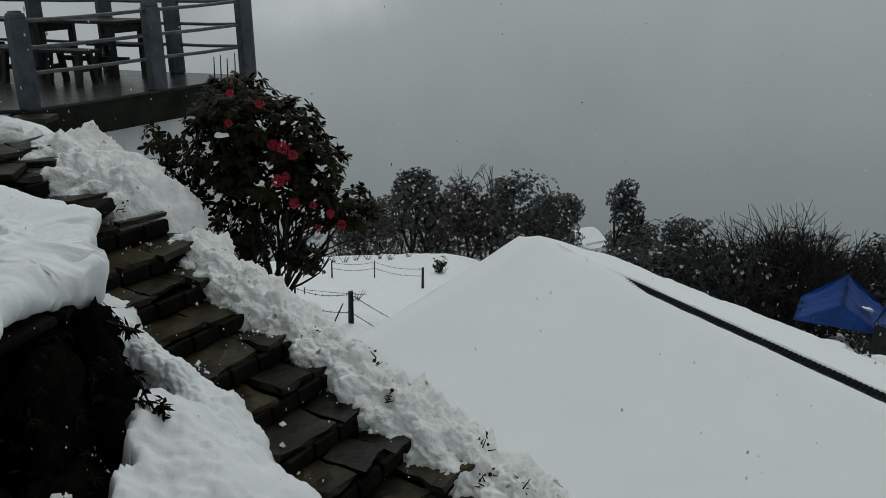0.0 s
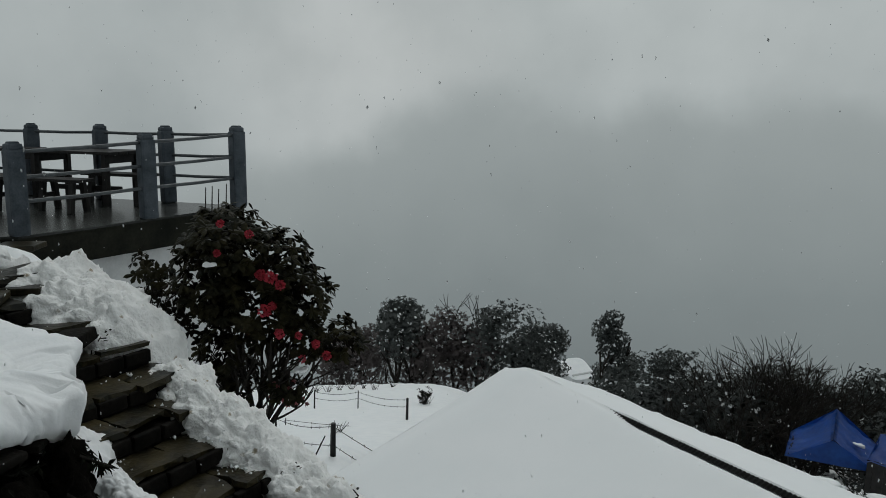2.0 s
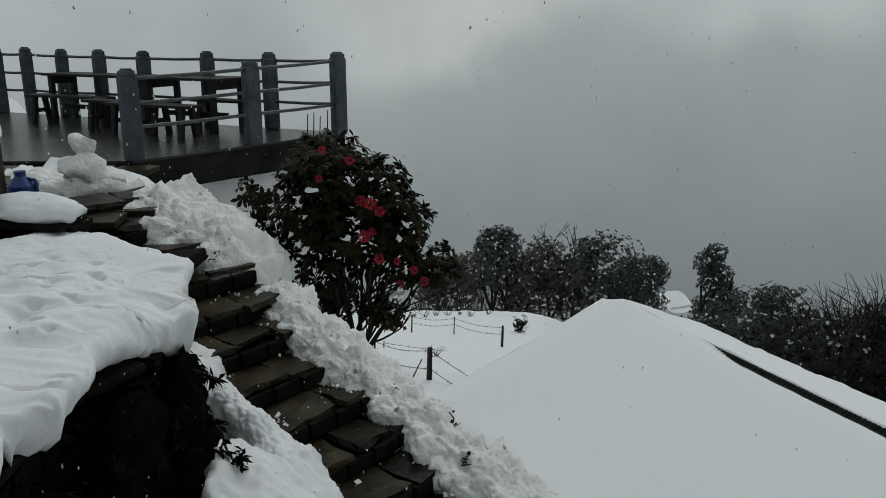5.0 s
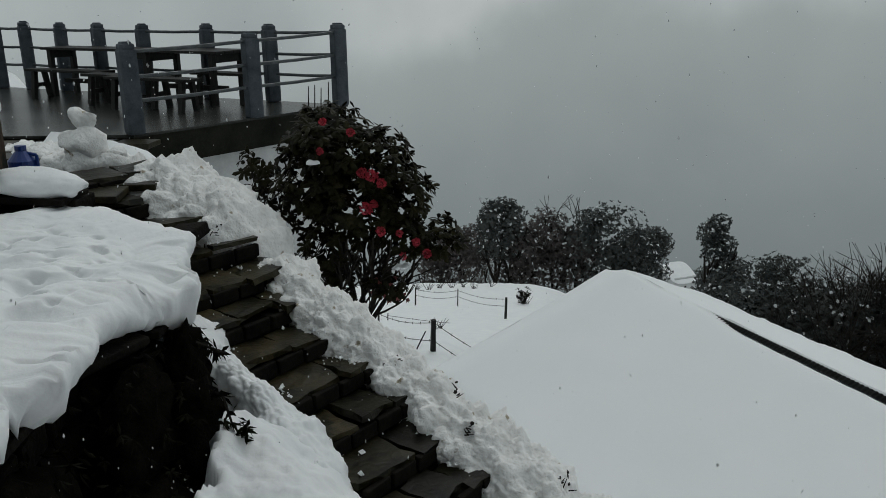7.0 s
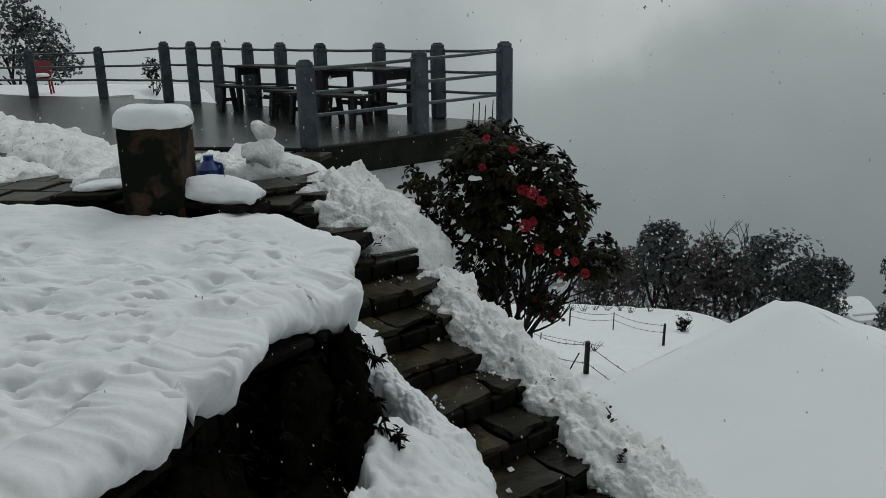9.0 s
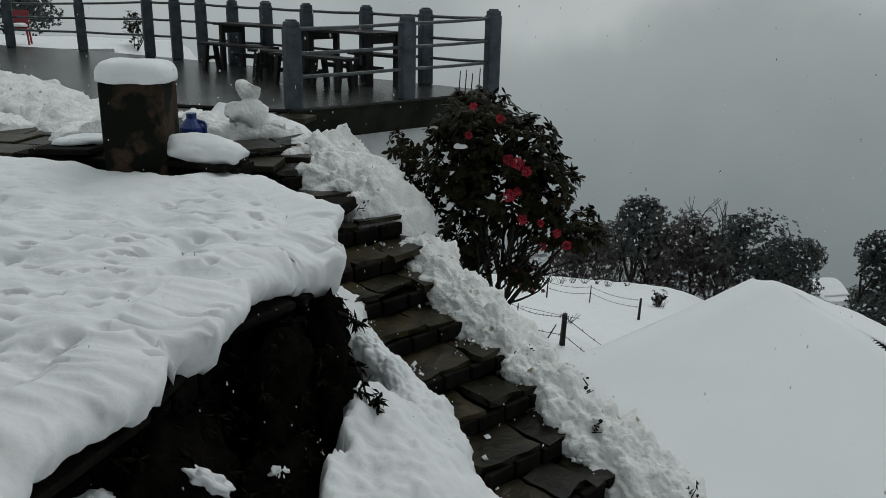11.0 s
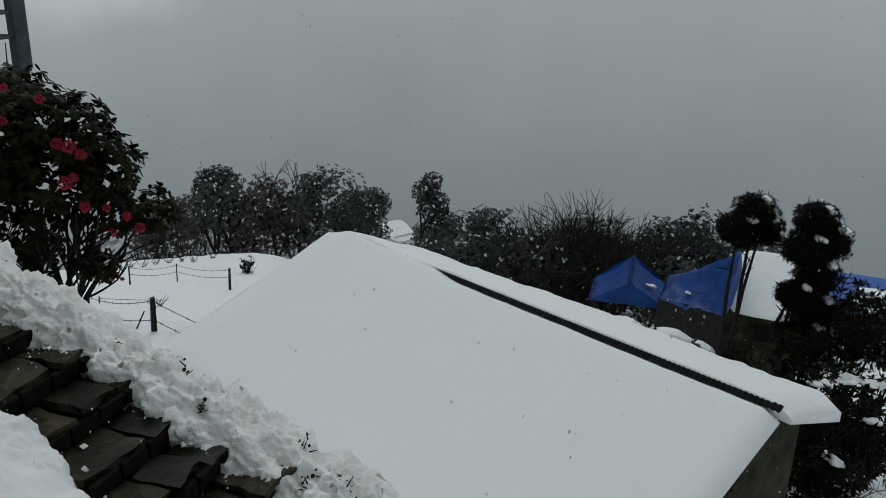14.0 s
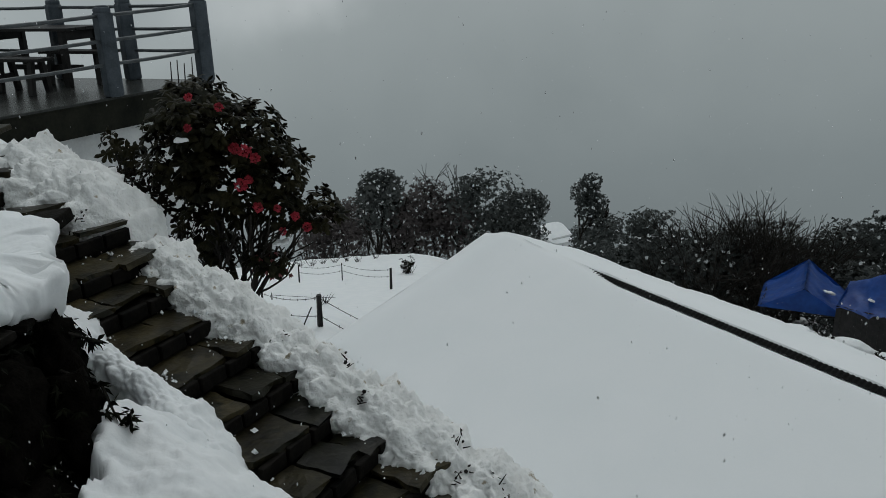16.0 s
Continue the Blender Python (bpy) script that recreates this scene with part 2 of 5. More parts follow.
# ---- far mountain in cloud ----


def ridge_el(az):
    pts = [(-180, -3), (-60, 4.0), (-40, 3.0), (-33, 0.5), (-26, -2.5), (-8, -3.2), (-2, -1.8), (4, 0.2), (9, 1.8), (15, 2.7), (24, 2.9), (32, 2.3), (45, 3.4), (70, 4.0), (180, -3)]
    for (a, ea), (b, eb) in zip(pts, pts[1:]):
        if az <= b:
            f = (az - a) / (b - a)
            f = f * f * (3 - 2 * f)
            return ea + (eb - ea) * f
    return -3


def cloud_wall(radius, lift, low):
    bm = bmesh.new()
    cols = []
    uvs = {}
    n = 240
    for i in range(n + 1):
        a = -180 + 360 * i / n
        top = math.tan(radians(ridge_el(a) + lift)) * radius
        col = []
        for j in range(25):
            f = j / 24
            z = low + (top - low) * f
            v = bm.verts.new((radius * math.sin(radians(a)), radius * math.cos(radians(a)), z))
            uvs[v] = (i / n, f)
            col.append(v)
        cols.append(col)
    lay = bm.loops.layers.uv.new("height")
    for a, b in zip(cols, cols[1:]):
        for j in range(24):
            fc = bm.faces.new((a[j], b[j], b[j + 1], a[j + 1]))
            for lp in fc.loops:
                lp[lay].uv = uvs[lp.vert]
    return bm


def cloud_material():
    """Mist before the far mountain, painted as glow, thinning into cloud above the ridge."""
    m = bpy.data.materials.new("painted_mist")
    m.use_nodes = True
    t = m.node_tree
    t.nodes.clear()
    out = t.nodes.new("ShaderNodeOutputMaterial")
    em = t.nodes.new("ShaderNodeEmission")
    tr = t.nodes.new("ShaderNodeBsdfTransparent")
    mx = t.nodes.new("ShaderNodeMixShader")
    uv = t.nodes.new("ShaderNodeUVMap")
    uv.uv_map = "height"
    sep = t.nodes.new("ShaderNodeSeparateXYZ")
    t.links.new(uv.outputs[0], sep.inputs[0])
    geo = t.nodes.new("ShaderNodeNewGeometry")
    sc = t.nodes.new("ShaderNodeVectorMath")
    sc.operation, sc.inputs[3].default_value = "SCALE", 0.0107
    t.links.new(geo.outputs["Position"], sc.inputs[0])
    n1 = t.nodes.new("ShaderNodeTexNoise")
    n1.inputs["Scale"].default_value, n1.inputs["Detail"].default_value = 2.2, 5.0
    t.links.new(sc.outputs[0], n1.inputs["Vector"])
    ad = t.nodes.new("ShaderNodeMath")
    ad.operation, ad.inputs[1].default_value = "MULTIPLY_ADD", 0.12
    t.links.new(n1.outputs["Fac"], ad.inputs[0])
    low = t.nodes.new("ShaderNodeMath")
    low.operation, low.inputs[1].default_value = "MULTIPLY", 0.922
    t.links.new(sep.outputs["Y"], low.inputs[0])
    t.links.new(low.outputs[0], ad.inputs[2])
    # emission colours paint the haze, paler with height
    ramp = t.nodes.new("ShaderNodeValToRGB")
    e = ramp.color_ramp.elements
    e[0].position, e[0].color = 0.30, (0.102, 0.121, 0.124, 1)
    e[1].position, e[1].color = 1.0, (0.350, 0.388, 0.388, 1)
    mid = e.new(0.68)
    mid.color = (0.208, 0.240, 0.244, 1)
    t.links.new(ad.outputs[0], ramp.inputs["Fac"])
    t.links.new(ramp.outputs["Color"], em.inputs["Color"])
    al = t.nodes.new("ShaderNodeValToRGB")
    al.color_ramp.interpolation = "EASE"
    a = al.color_ramp.elements
    a[0].position, a[0].color = 0.880, (1, 1, 1, 1)
    a[1].position, a[1].color = 0.962, (0, 0, 0, 1)
    t.links.new(ad.outputs[0], al.inputs["Fac"])
    t.links.new(al.outputs["Color"], mx.inputs[0])
    t.links.new(tr.outputs[0], mx.inputs[1])
    t.links.new(em.outputs[0], mx.inputs[2])
    t.links.new(mx.outputs[0], out.inputs["Surface"])
    return m


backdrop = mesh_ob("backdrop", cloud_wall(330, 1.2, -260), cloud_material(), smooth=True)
tagged(backdrop, "dim mountain side with painted haze fading into grey cloud", "mountain", kind="structure")

# ---- deck ----
POSTS = [(-3.03, 9.40), (-1.92, 10.75), (-0.90, 11.98), (-1.95, 12.55), (-3.0, 13.1), (-4.15, 13.72), (-5.0, 14.15), (-5.75, 14.5), (-6.5, 14.9), (-7.1, 15.1), (-7.75, 15.3), (-9.6, 16.1), (-11.4, 16.4), (-13.6, 16.7)]
TALL = [1.02, 1.08, 1.15, 1.13, 1.13, 1.12, 1.13, 1.13, 1.15, 1.15, 1.15, 1.05, 1.0, 1.0]


def prism(poly, z0, z1):
    bm = bmesh.new()
    a = [bm.verts.new((x, y, z0)) for x, y in poly]
    b = [bm.verts.new((x, y, z1)) for x, y in poly]
    bm.faces.new(a), bm.faces.new(b[::-1])
    for i in range(len(poly)):
        bm.faces.new((a[i], a[(i + 1) % len(poly)], b[(i + 1) % len(poly)], b[i]))
    return bm


def inset(poly, d):
    c = Vector((sum(p[0] for p in poly) / len(poly), sum(p[1] for p in poly) / len(poly)))
    return [tuple(Vector(p) + (c - Vector(p)).normalized() * d) for p in poly]


deck = thing("deck", Matrix(), "wet grey concrete terrace deck above the hillside", "deck", kind="structure")
part("deck_floor", prism(DECK_OUT, -0.03, 0.0), DECK, deck, "wet shining concrete floor")
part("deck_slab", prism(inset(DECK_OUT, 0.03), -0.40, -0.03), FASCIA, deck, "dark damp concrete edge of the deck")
part("retaining_wall", prism(inset(DECK_OUT, 0.20), -5.0, -0.40), LIMEWASH, deck, "pale limewashed wall below the deck")


def post_mesh(h, w=0.19):
    bm = bmesh.new()
    box(bm, pose(0, 0, h / 2 - 0.04), w, w, h - 0.08, 0.03)
    box(bm, pose(0, 0, h - 0.06), w * 0.88, w * 0.88, 0.08, 0.032)
    box(bm, pose(0, 0, h - 0.02), w * 0.60, w * 0.60, 0.04, 0.018)
    return bm


railing = thing("railing", Matrix(), "blue-grey concrete post railing with three round bars", "railing", kind="structure")
for (x, y), h in zip(POSTS, TALL):
    o = part("post", post_mesh(h), POST, railing)
    o.matrix_basis = pose(x, y, 0, rnd.uniform(-0.6, 0.6), rnd.uniform(-0.6, 0.6), 35 + rnd.uniform(-4, 4))
for ((ax, ay), ha), ((bx, by), hb) in zip(zip(POSTS, TALL), zip(POSTS[1:], TALL[1:])):
    for f in (0.36, 0.62, 0.89):
        bm = bmesh.new()
        za, zb = f * ha, f * hb
        mid = ((ax + bx) / 2, (ay + by) / 2, (za + zb) / 2 - 0.008)
        tube(bm, (ax, ay, za), mid, 0.022), tube(bm, mid, (bx, by, zb), 0.022)
        part("rail", bm, RAIL, railing)


def picnic_table(x, y, turn, long=1.9, wide=0.75, tall=0.75):
    t = thing("picnic_table", pose(x, y, 0, 0, 0, turn), "dark wet wooden plank table on the deck", "table", "tables on the deck")
    for k in range(4):
        bm = bmesh.new()
        box(bm, pose(0, -wide / 2 + wide * (k + 0.5) / 4, tall - 0.02), long, wide / 4 - 0.01, 0.04, 0.006)
        part("plank", bm, WOOD_DARK, t)
    for sx in (-1, 1):
        for sy in (-1, 1):
            bm = bmesh.new()
            box(bm, pose(sx * (long / 2 - 0.14), sy * (wide / 2 - 0.08), tall / 2 - 0.02), 0.08, 0.08, tall - 0.04, 0.008)
            part("leg", bm, WOOD_DARK, t)
        bm = bmesh.new()
        box(bm, pose(sx * (long / 2 - 0.14), 0, tall - 0.11), 0.05, wide - 0.2, 0.12, 0.006)
        part("crossbar", bm, WOOD_DARK, t)
    bm = bmesh.new()
    box(bm, pose(0, 0, 0.22), long - 0.3, 0.06, 0.07, 0.006)
    part("stretcher", bm, WOOD_DARK, t)
    return t


def bench(x, y, turn, long=1.8):
    t = thing("bench", pose(x, y, 0, 0, 0, turn), "dark wet wooden plank bench beside a table", "bench", "benches on the deck")
    for k in (-1, 1):
        bm = bmesh.new()
        box(bm, pose(0, k * 0.08, 0.43), long, 0.15, 0.04, 0.006)
        part("plank", bm, WOOD_DARK, t)
    for sx in (-1, 1):
        for sy in (-1, 1):
            bm = bmesh.new()
            box(bm, pose(sx * (long / 2 - 0.15), sy * 0.12, 0.21, sy * 9, 0, 0), 0.07, 0.07, 0.43, 0.006)
            part("leg", bm, WOOD_DARK, t)
        bm = bmesh.new()
        box(bm, pose(sx * (long / 2 - 0.15), 0, 0.2), 0.05, 0.22, 0.06, 0.005)
        part("crossbar", bm, WOOD_DARK, t)
    return t


picnic_table(-4.84, 13.62, -27, 1.9, 0.60, 0.76)
picnic_table(-3.10, 12.60, -27, 1.5, 0.80, 0.77)
bench(-5.17, 13.20, -27, 1.6)
bench(-3.95, 12.15, -27, 1.5)
bench(-3.45, 11.65, -27, 1.5)
bench(-2.60, 12.40, -27, 1.1)

# ---- unseen wall behind the viewer, added to shade the near snow ----
BOARD = mat("weathered_board", (0.05, 0.045, 0.04), (0.12, 0.105, 0.09), 4.0, 0.8, 0.3, 0.01, 40.0)
unseen_wall = thing("shade_wall", Matrix(), "unseen board wall added behind the viewer to shade the near snow", "wall", kind="structure")
for i in range(30):
    part("board", box(bmesh.new(), pose(-7.5 + 0.5 * i, -1.2, 1.2), 0.49, 0.05, 6.4, 0.006), BOARD, unseen_wall)

# added eave, out of view, cuts more sky light from the snow
part("eave", box(bmesh.new(), pose(0, 0.0, 3.15), 15.0, 2.3, 0.08, 0.01), BOARD, unseen_wall)

# ---- landing, low wall, pillar ----
landing = thing("landing", Matrix(), "wet slate paving between the steps and the deck", "paving", kind="structure")
for iy in range(7):
    for ix in range(14):
        x, y = -8.0 + ix * 0.46 + (iy % 2) * 0.2, 6.55 + iy * 0.42
        if y > 9.2 or x > (-2.25 if y < 7.3 else -2.75):
            continue
        bm = bmesh.new()
        box(bm, pose(x, y, -0.06 + rnd.uniform(-0.008, 0.008), rnd.uniform(-1, 1), rnd.uniform(-1, 1), rnd.uniform(-4, 4)), 0.43, 0.39, 0.06, 0.012)
        part("paving_slab", bm, SLATE, landing)

low_wall = thing("low_wall", Matrix(), "low dark stone wall with snow on its slab top", "wall", kind="structure")
part("wall_body", box(bmesh.new(), pose(-3.42, 6.27, -0.39, 0, 0, -4), 2.0, 0.34, 0.80, 0.02), STONE_DARK, low_wall)
part("coping", box(bmesh.new(), pose(-2.80, 6.16, 0.03, 0, 2, -6), 0.68, 0.42, 0.05, 0.012), STONE_DARK, low_wall)
part("coping", box(bmesh.new(), pose(-3.95, 6.3, 0.05, 0, -3, -4), 0.55, 0.42, 0.05, 0.012), STONE_DARK, low_wall)


def pillow(m, sx, sy, sz, seed, sag=0.25, lobes=0.12):
    """A soft cap of snow that hangs a little over its support."""
    bm = bmesh.new()
    bmesh.ops.create_cube(bm, size=1)
    bmesh.ops.subdivide_edges(bm, edges=bm.edges[:], cuts=9, use_grid_fill=True)
    for v in bm.verts:
        c = v.co * 2
        p = Vector((abs(c.x) ** 1.0 * math.copysign(1, c.x), c.y, c.z))
        n = p.length
        r = max(abs(c.x), abs(c.y), abs(c.z))
        e = (abs(p.x) ** 4 + abs(p.y) ** 4 + abs(p.z) ** 2.6) ** (1 / 3.6)
        p = p * (r / max(e, 1e-6))
        q = Vector((p.x * sx / 2, p.y * sy / 2, p.z * sz / 2))
        q += q.normalized() * lobes * 0.5 * fbm(q.x * 4 + seed, q.y * 4, q.z * 4)
        if p.z < 0:
            q.z *= 0.45
            edge = max(abs(p.x), abs(p.y))
            if edge > 0.8:
                q.z -= sag * (edge - 0.8) * (0.8 + 1.2 * fbm(q.x * 5 + seed, q.y * 5, 2.0))
        v.co = m @ q
    return bm


pillar = thing("pillar", Matrix(), "square stained masonry pillar capped with snow", "pillar")
PM = pose(-3.25, 6.14, 0, 0, 0, 10)
bm = bmesh.new()
box(bm, PM @ pose(0, 0, 0.19), 0.48, 0.44, 0.92, 0.02)
bmesh.ops.subdivide_edges(bm, edges=bm.edges[:], cuts=3, use_grid_fill=True)
for v in bm.verts:
    v.co += v.co.normalized() * 0.006 * fbm(v.co.x * 9, v.co.y * 9, v.co.z * 9)
part("shaft", bm, BRICK, pillar)
part("snow_cap", pillow(PM @ pose(0, 0, 0.69), 0.58, 0.54, 0.24, 3.0, 0.10, 0.05), SNOW, pillar, "rounded cap of snow", smooth=True)
part("snow_cap", drift(pose(-2.75, 6.14, 0.13, 0, 4, -6), 0.37, 0.21, 0.12, 11.0, 0.13), SNOW, low_wall, "thick rounded snow", smooth=True)
part("snow_cap", pillow(pose(-3.9, 6.36, 0.10, 0, -4, -4), 0.45, 0.30, 0.10, 19.0, 0.05, 0.08), SNOW, low_wall, "thin snow", smooth=True)

jug = thing("jug", pose(-3.12, 6.78, -0.05), "blue plastic jug standing behind the pillar", "jug")
JUG = mat("blue_plastic", (0.008, 0.03, 0.16), (0.012, 0.045, 0.22), 5.0, 0.35, 0.05)
bm = bmesh.new()
tube(bm, (0, 0, 0), (0, 0, 0.24), 0.11, 0.11, 16), tube(bm, (0, 0, 0.24), (0, 0, 0.32), 0.11, 0.04, 16)
part("body", bm, JUG, jug)
bm = bmesh.new()
tube(bm, (0, 0, 0.32), (0, 0, 0.36), 0.045, 0.045, 12)
part("cap", bm, JUG, jug)
bm = bmesh.new()
tube(bm, (0.04, 0, 0.30), (0.12, 0, 0.28), 0.014), tube(bm, (0.12, 0, 0.28), (0.125, 0, 0.16), 0.014)
part("handle", bm, JUG, jug)

# ---- stairs ----
stairs = thing("stairs", Matrix(), "wet slate stone steps cleared of snow", "stairs", kind="structure")
RISE, WIDE = 0.165, 1.0
RUN = RISE / STAIR_FALL
TURN_ST = math.degrees(math.atan2(STAIR_ACROSS.y, STAIR_ACROSS.x))
for k in range(-1, 15):
    s = k * RUN
    zc = stair_z(s)
    c = STAIR_TOP + STAIR_DIR * (s + RUN / 2)
    skew = rnd.uniform(-4, 4)
    bm = bmesh.new()
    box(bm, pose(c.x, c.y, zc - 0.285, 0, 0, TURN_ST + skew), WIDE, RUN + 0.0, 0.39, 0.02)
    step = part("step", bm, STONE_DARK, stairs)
    a = -WIDE / 2 - 0.02
    first = rnd.uniform(0.40, 0.66)
    cuts = [a, a + WIDE * first, a + WIDE * 1.05] if rnd.random() < 0.6 else [a, a + WIDE * first * 0.6, a + WIDE * (first * 0.6 + 0.36), a + WIDE * 1.05]
    for u0, u1 in zip(cuts, cuts[1:]):
        bm = bmesh.new()
        w, deep, thick = u1 - u0 - rnd.uniform(0.015, 0.05), RUN * rnd.uniform(0.86, 1.16), rnd.uniform(0.034, 0.055)
        box(bm, Matrix(), w, deep, thick)
        bmesh.ops.subdivide_edges(bm, edges=[e for e in bm.edges if abs(e.verts[0].co.z - e.verts[1].co.z) < 1e-4], cuts=3, use_grid_fill=True)
        seed = rnd.uniform(0, 90)
        for v in bm.verts:
            v.co.x += 0.03 * fbm(v.co.y * 4 + seed, seed, 1.0) + 0.025 * fbm(v.co.y * 17, seed, v.co.z * 20)
            v.co.y += 0.035 * fbm(v.co.x * 4 + seed, seed, 2.0) + 0.03 * fbm(v.co.x * 17, seed, v.co.z * 20)
            v.co.z += 0.012 * fbm(v.co.x * 5, v.co.y * 5, seed)
        o = part("tread_slab", bm, SLATE, step)
        mid = c + STAIR_ACROSS * ((u0 + u1) / 2) + STAIR_DIR * rnd.uniform(-0.03, 0.05)
        o.matrix_world = pose(mid.x, mid.y, zc - 0.035 + rnd.uniform(-0.03, 0.02), rnd.uniform(-4, 4), rnd.uniform(-4, 4), TURN_ST + skew + rnd.uniform(-6, 6))
    # riser stones share the shadow-dark stone colour, darker than the treads
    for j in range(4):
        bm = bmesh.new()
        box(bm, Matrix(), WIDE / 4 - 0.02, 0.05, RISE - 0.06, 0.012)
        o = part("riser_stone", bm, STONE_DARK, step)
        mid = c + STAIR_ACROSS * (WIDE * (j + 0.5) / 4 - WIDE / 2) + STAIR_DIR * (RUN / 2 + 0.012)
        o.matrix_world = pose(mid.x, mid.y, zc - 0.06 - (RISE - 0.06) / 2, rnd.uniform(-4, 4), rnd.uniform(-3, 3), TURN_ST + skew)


# ---- shovelled snow ----


def bank(name, label, s0, s1, q_of, half_of, high_of, seed, clod=0.07, material=None, extra=0.0):
    """Lumpy snow thrown up along the steps, from s0 to s1 down the flight."""
    bm = bmesh.new()
    ns, nt = int((s1 - s0) / 0.013), 80
    rows = []
    for i in range(ns + 1):
        s = s0 + (s1 - s0) * i / ns
        f = i / ns
        fade = min(1, f * (s1 - s0) / 0.25, (1 - f) * (s1 - s0) / 0.25) ** 0.5
        qc, half, high = q_of(s), half_of(s), high_of(s)
        half *= 0.55 + 0.45 * fade + 0.16 * fbm(s * 2.5, seed)
        high *= fade * (1 + 0.35 * fbm(s * 3.0, seed + 5))
        row = []
        for j in range(nt + 1):
            th = math.pi * (1.12 * j / nt - 0.06)
            dq, dz = -math.cos(th) * half, max(math.sin(th), -0.3) * high
            p = STAIR_TOP + STAIR_DIR * s + STAIR_ACROSS * (qc + dq)
            base = stair_z(s) - 0.16 - extra * max(0, dq + 0.1)
            v = Vector((p.x, p.y, base + dz * 1.0 + (0.16 if dz > 0 else 0) * min(1, max(dz, 0) * 8)))
            nrm = Vector((STAIR_ACROSS.x * -math.cos(th), STAIR_ACROSS.y * -math.cos(th), math.sin(th)))
            va, vb = noise.voronoi(v * 4.6 + Vector((seed, 0, 0)))[0], noise.voronoi(v * 11 + Vector((0, seed, 0)))[0]
            vc = noise.voronoi(v * 24 + Vector((seed, seed, 0)))[0]
            vd = noise.voronoi(v * 47 + Vector((0, seed, seed)))[0]
            k = 0.55 * (1 - va[0] * 1.5) + 0.42 * (1 - vb[0] * 1.5) * (0.6 + fbm(v.x * 2, v.y * 2, seed + 3)) + 0.22 * (1 - vc[0] * 1.5) + 0.09 * (1 - vd[0] * 1.5)
            v += nrm * clod * 2.3 * (k - 0.2) * fade + nrm * clod * 1.1 * fbm(v.x * 3, v.y * 3, seed) * fade
            row.append(bm.verts.new(v))
        rows.append(row)
    for a, b in zip(rows, rows[1:]):
        for j in range(nt):
            bm.faces.new((a[j], a[j + 1], b[j + 1], b[j]))
    return tagged(mesh_ob(name, bm, material or SNOW_DIRTY, smooth=True), label, "snow")


bank("snow_bank", "lumpy shovelled snow heaped beside the slate steps", 1.16, 6.4, lambda s: 0.38 + 0.064 * s, lambda s: 0.22 + 0.040 * s, lambda s: 0.21 + 0.01 * s, 1.0, extra=0.25)
bank("snow_bank", "broad heap of shovelled snow at the top of the steps", -0.20, 1.06, lambda s: 0.47 + 0.07 * s, lambda s: 0.50 - 0.16 * max(0, s - 1.0), lambda s: 0.27, 4.0, extra=0.15)
bank("snow_bank", "clumps of shovelled snow along the wall side of the steps", 1.45, 3.25, lambda s: -0.62 + 0.05 * math.sin(s * 3.1 + 1), lambda s: 0.19 + 0.07 * math.sin(s * 5), lambda s: 0.22 + 0.06 * math.sin(s * 5 + 0.6), 8.0, 0.034, SNOW)


def mound_z(x, y):
    s, q = stair_sq(x, y)
    z = stair_z(s) + 0.22 + 0.26 * smooth(-0.5, -1.1, q) - 0.42 * smooth(-0.62, -0.40, q + 0.06 * fbm(x * 5, y * 5)) - 0.5 * smooth(2.75, 2.4, s + 0.12 * fbm(x * 4, y * 4, 2))
    z -= 1.0 * smooth(-1.07, -1.27, x + 0.10 * fbm(x * 4, y * 4, 7) + 0.05 * fbm(y * 11, x * 11, 2))
    z -= 0.9 * max(smooth(0.6, 0.95, x), smooth(1.75, 1.45, y))
    lump = noise.voronoi(Vector((x * 4.5, y * 4.5, 2)))[0][0]
    return z + 0.07 * fbm(x * 2.2, y * 2.2, 5) + 0.035 * fbm(x * 7, y * 7, 3) + 0.07 * (0.45 - lump) * smooth(-0.75, -0.5, q + 0.1 * fbm(x * 3, y * 3, 9)) + 0.012 * fbm(x * 21, y * 21, 6)


mound = sheet([-1.6 + 0.022 * i for i in range(118)], [1.45 + 0.022 * i for i in range(143)], mound_z)
tagged(mesh_ob("snow_mound", mound, SNOW, smooth=True), "mound of clean snow between the wall and the steps", "snow")


def heap(name, label, path, half, high, seed, clod=0.07):
    """A ridge of thrown snow along a polyline on level ground."""
    bm = bmesh.new()
    pts = [Vector(p) for p in path]
    rows = []
    for a, b in zip(pts, pts[1:]):
        steps = max(2, int((b - a).length / 0.04))
        for i in range(steps):
            c = a.lerp(b, i / steps)
            side = (b - a).to_2d().orthogonal().normalized()
            row = []
            for j in range(33):
                th = math.pi * j / 32
                h = half * (1 + 0.4 * fbm(c.x * 1.2, c.y * 1.2, seed))
                v = Vector((c.x + side.x * math.cos(th) * h, c.y + side.y * math.cos(th) * h, c.z - 0.12 + math.sin(th) * (high + 0.06) * (1 + 0.5 * fbm(c.x * 1.5, c.y * 1.5, seed + 2))))
                va, vb = noise.voronoi(v * 5 + Vector((seed, 0, 0)))[0], noise.voronoi(v * 12 + Vector((0, seed, 0)))[0]
                k = 0.6 * (1 - va[0] * 1.5) + 0.35 * (1 - vb[0] * 1.5)
                v += Vector((side.x * math.cos(th), side.y * math.cos(th), math.sin(th))) * clod * 1.8 * (k - 0.2)
                row.append(bm.verts.new(v))
            rows.append(row)
    for a, b in zip(rows, rows[1:]):
        for j in range(32):
            bm.faces.new((a[j], a[j + 1], b[j + 1], b[j]))
    bm.faces.new(rows[0]), bm.faces.new(rows[-1])
    return tagged(mesh_ob(name, bm, SNOW_DIRTY, smooth=True), label, "snow")


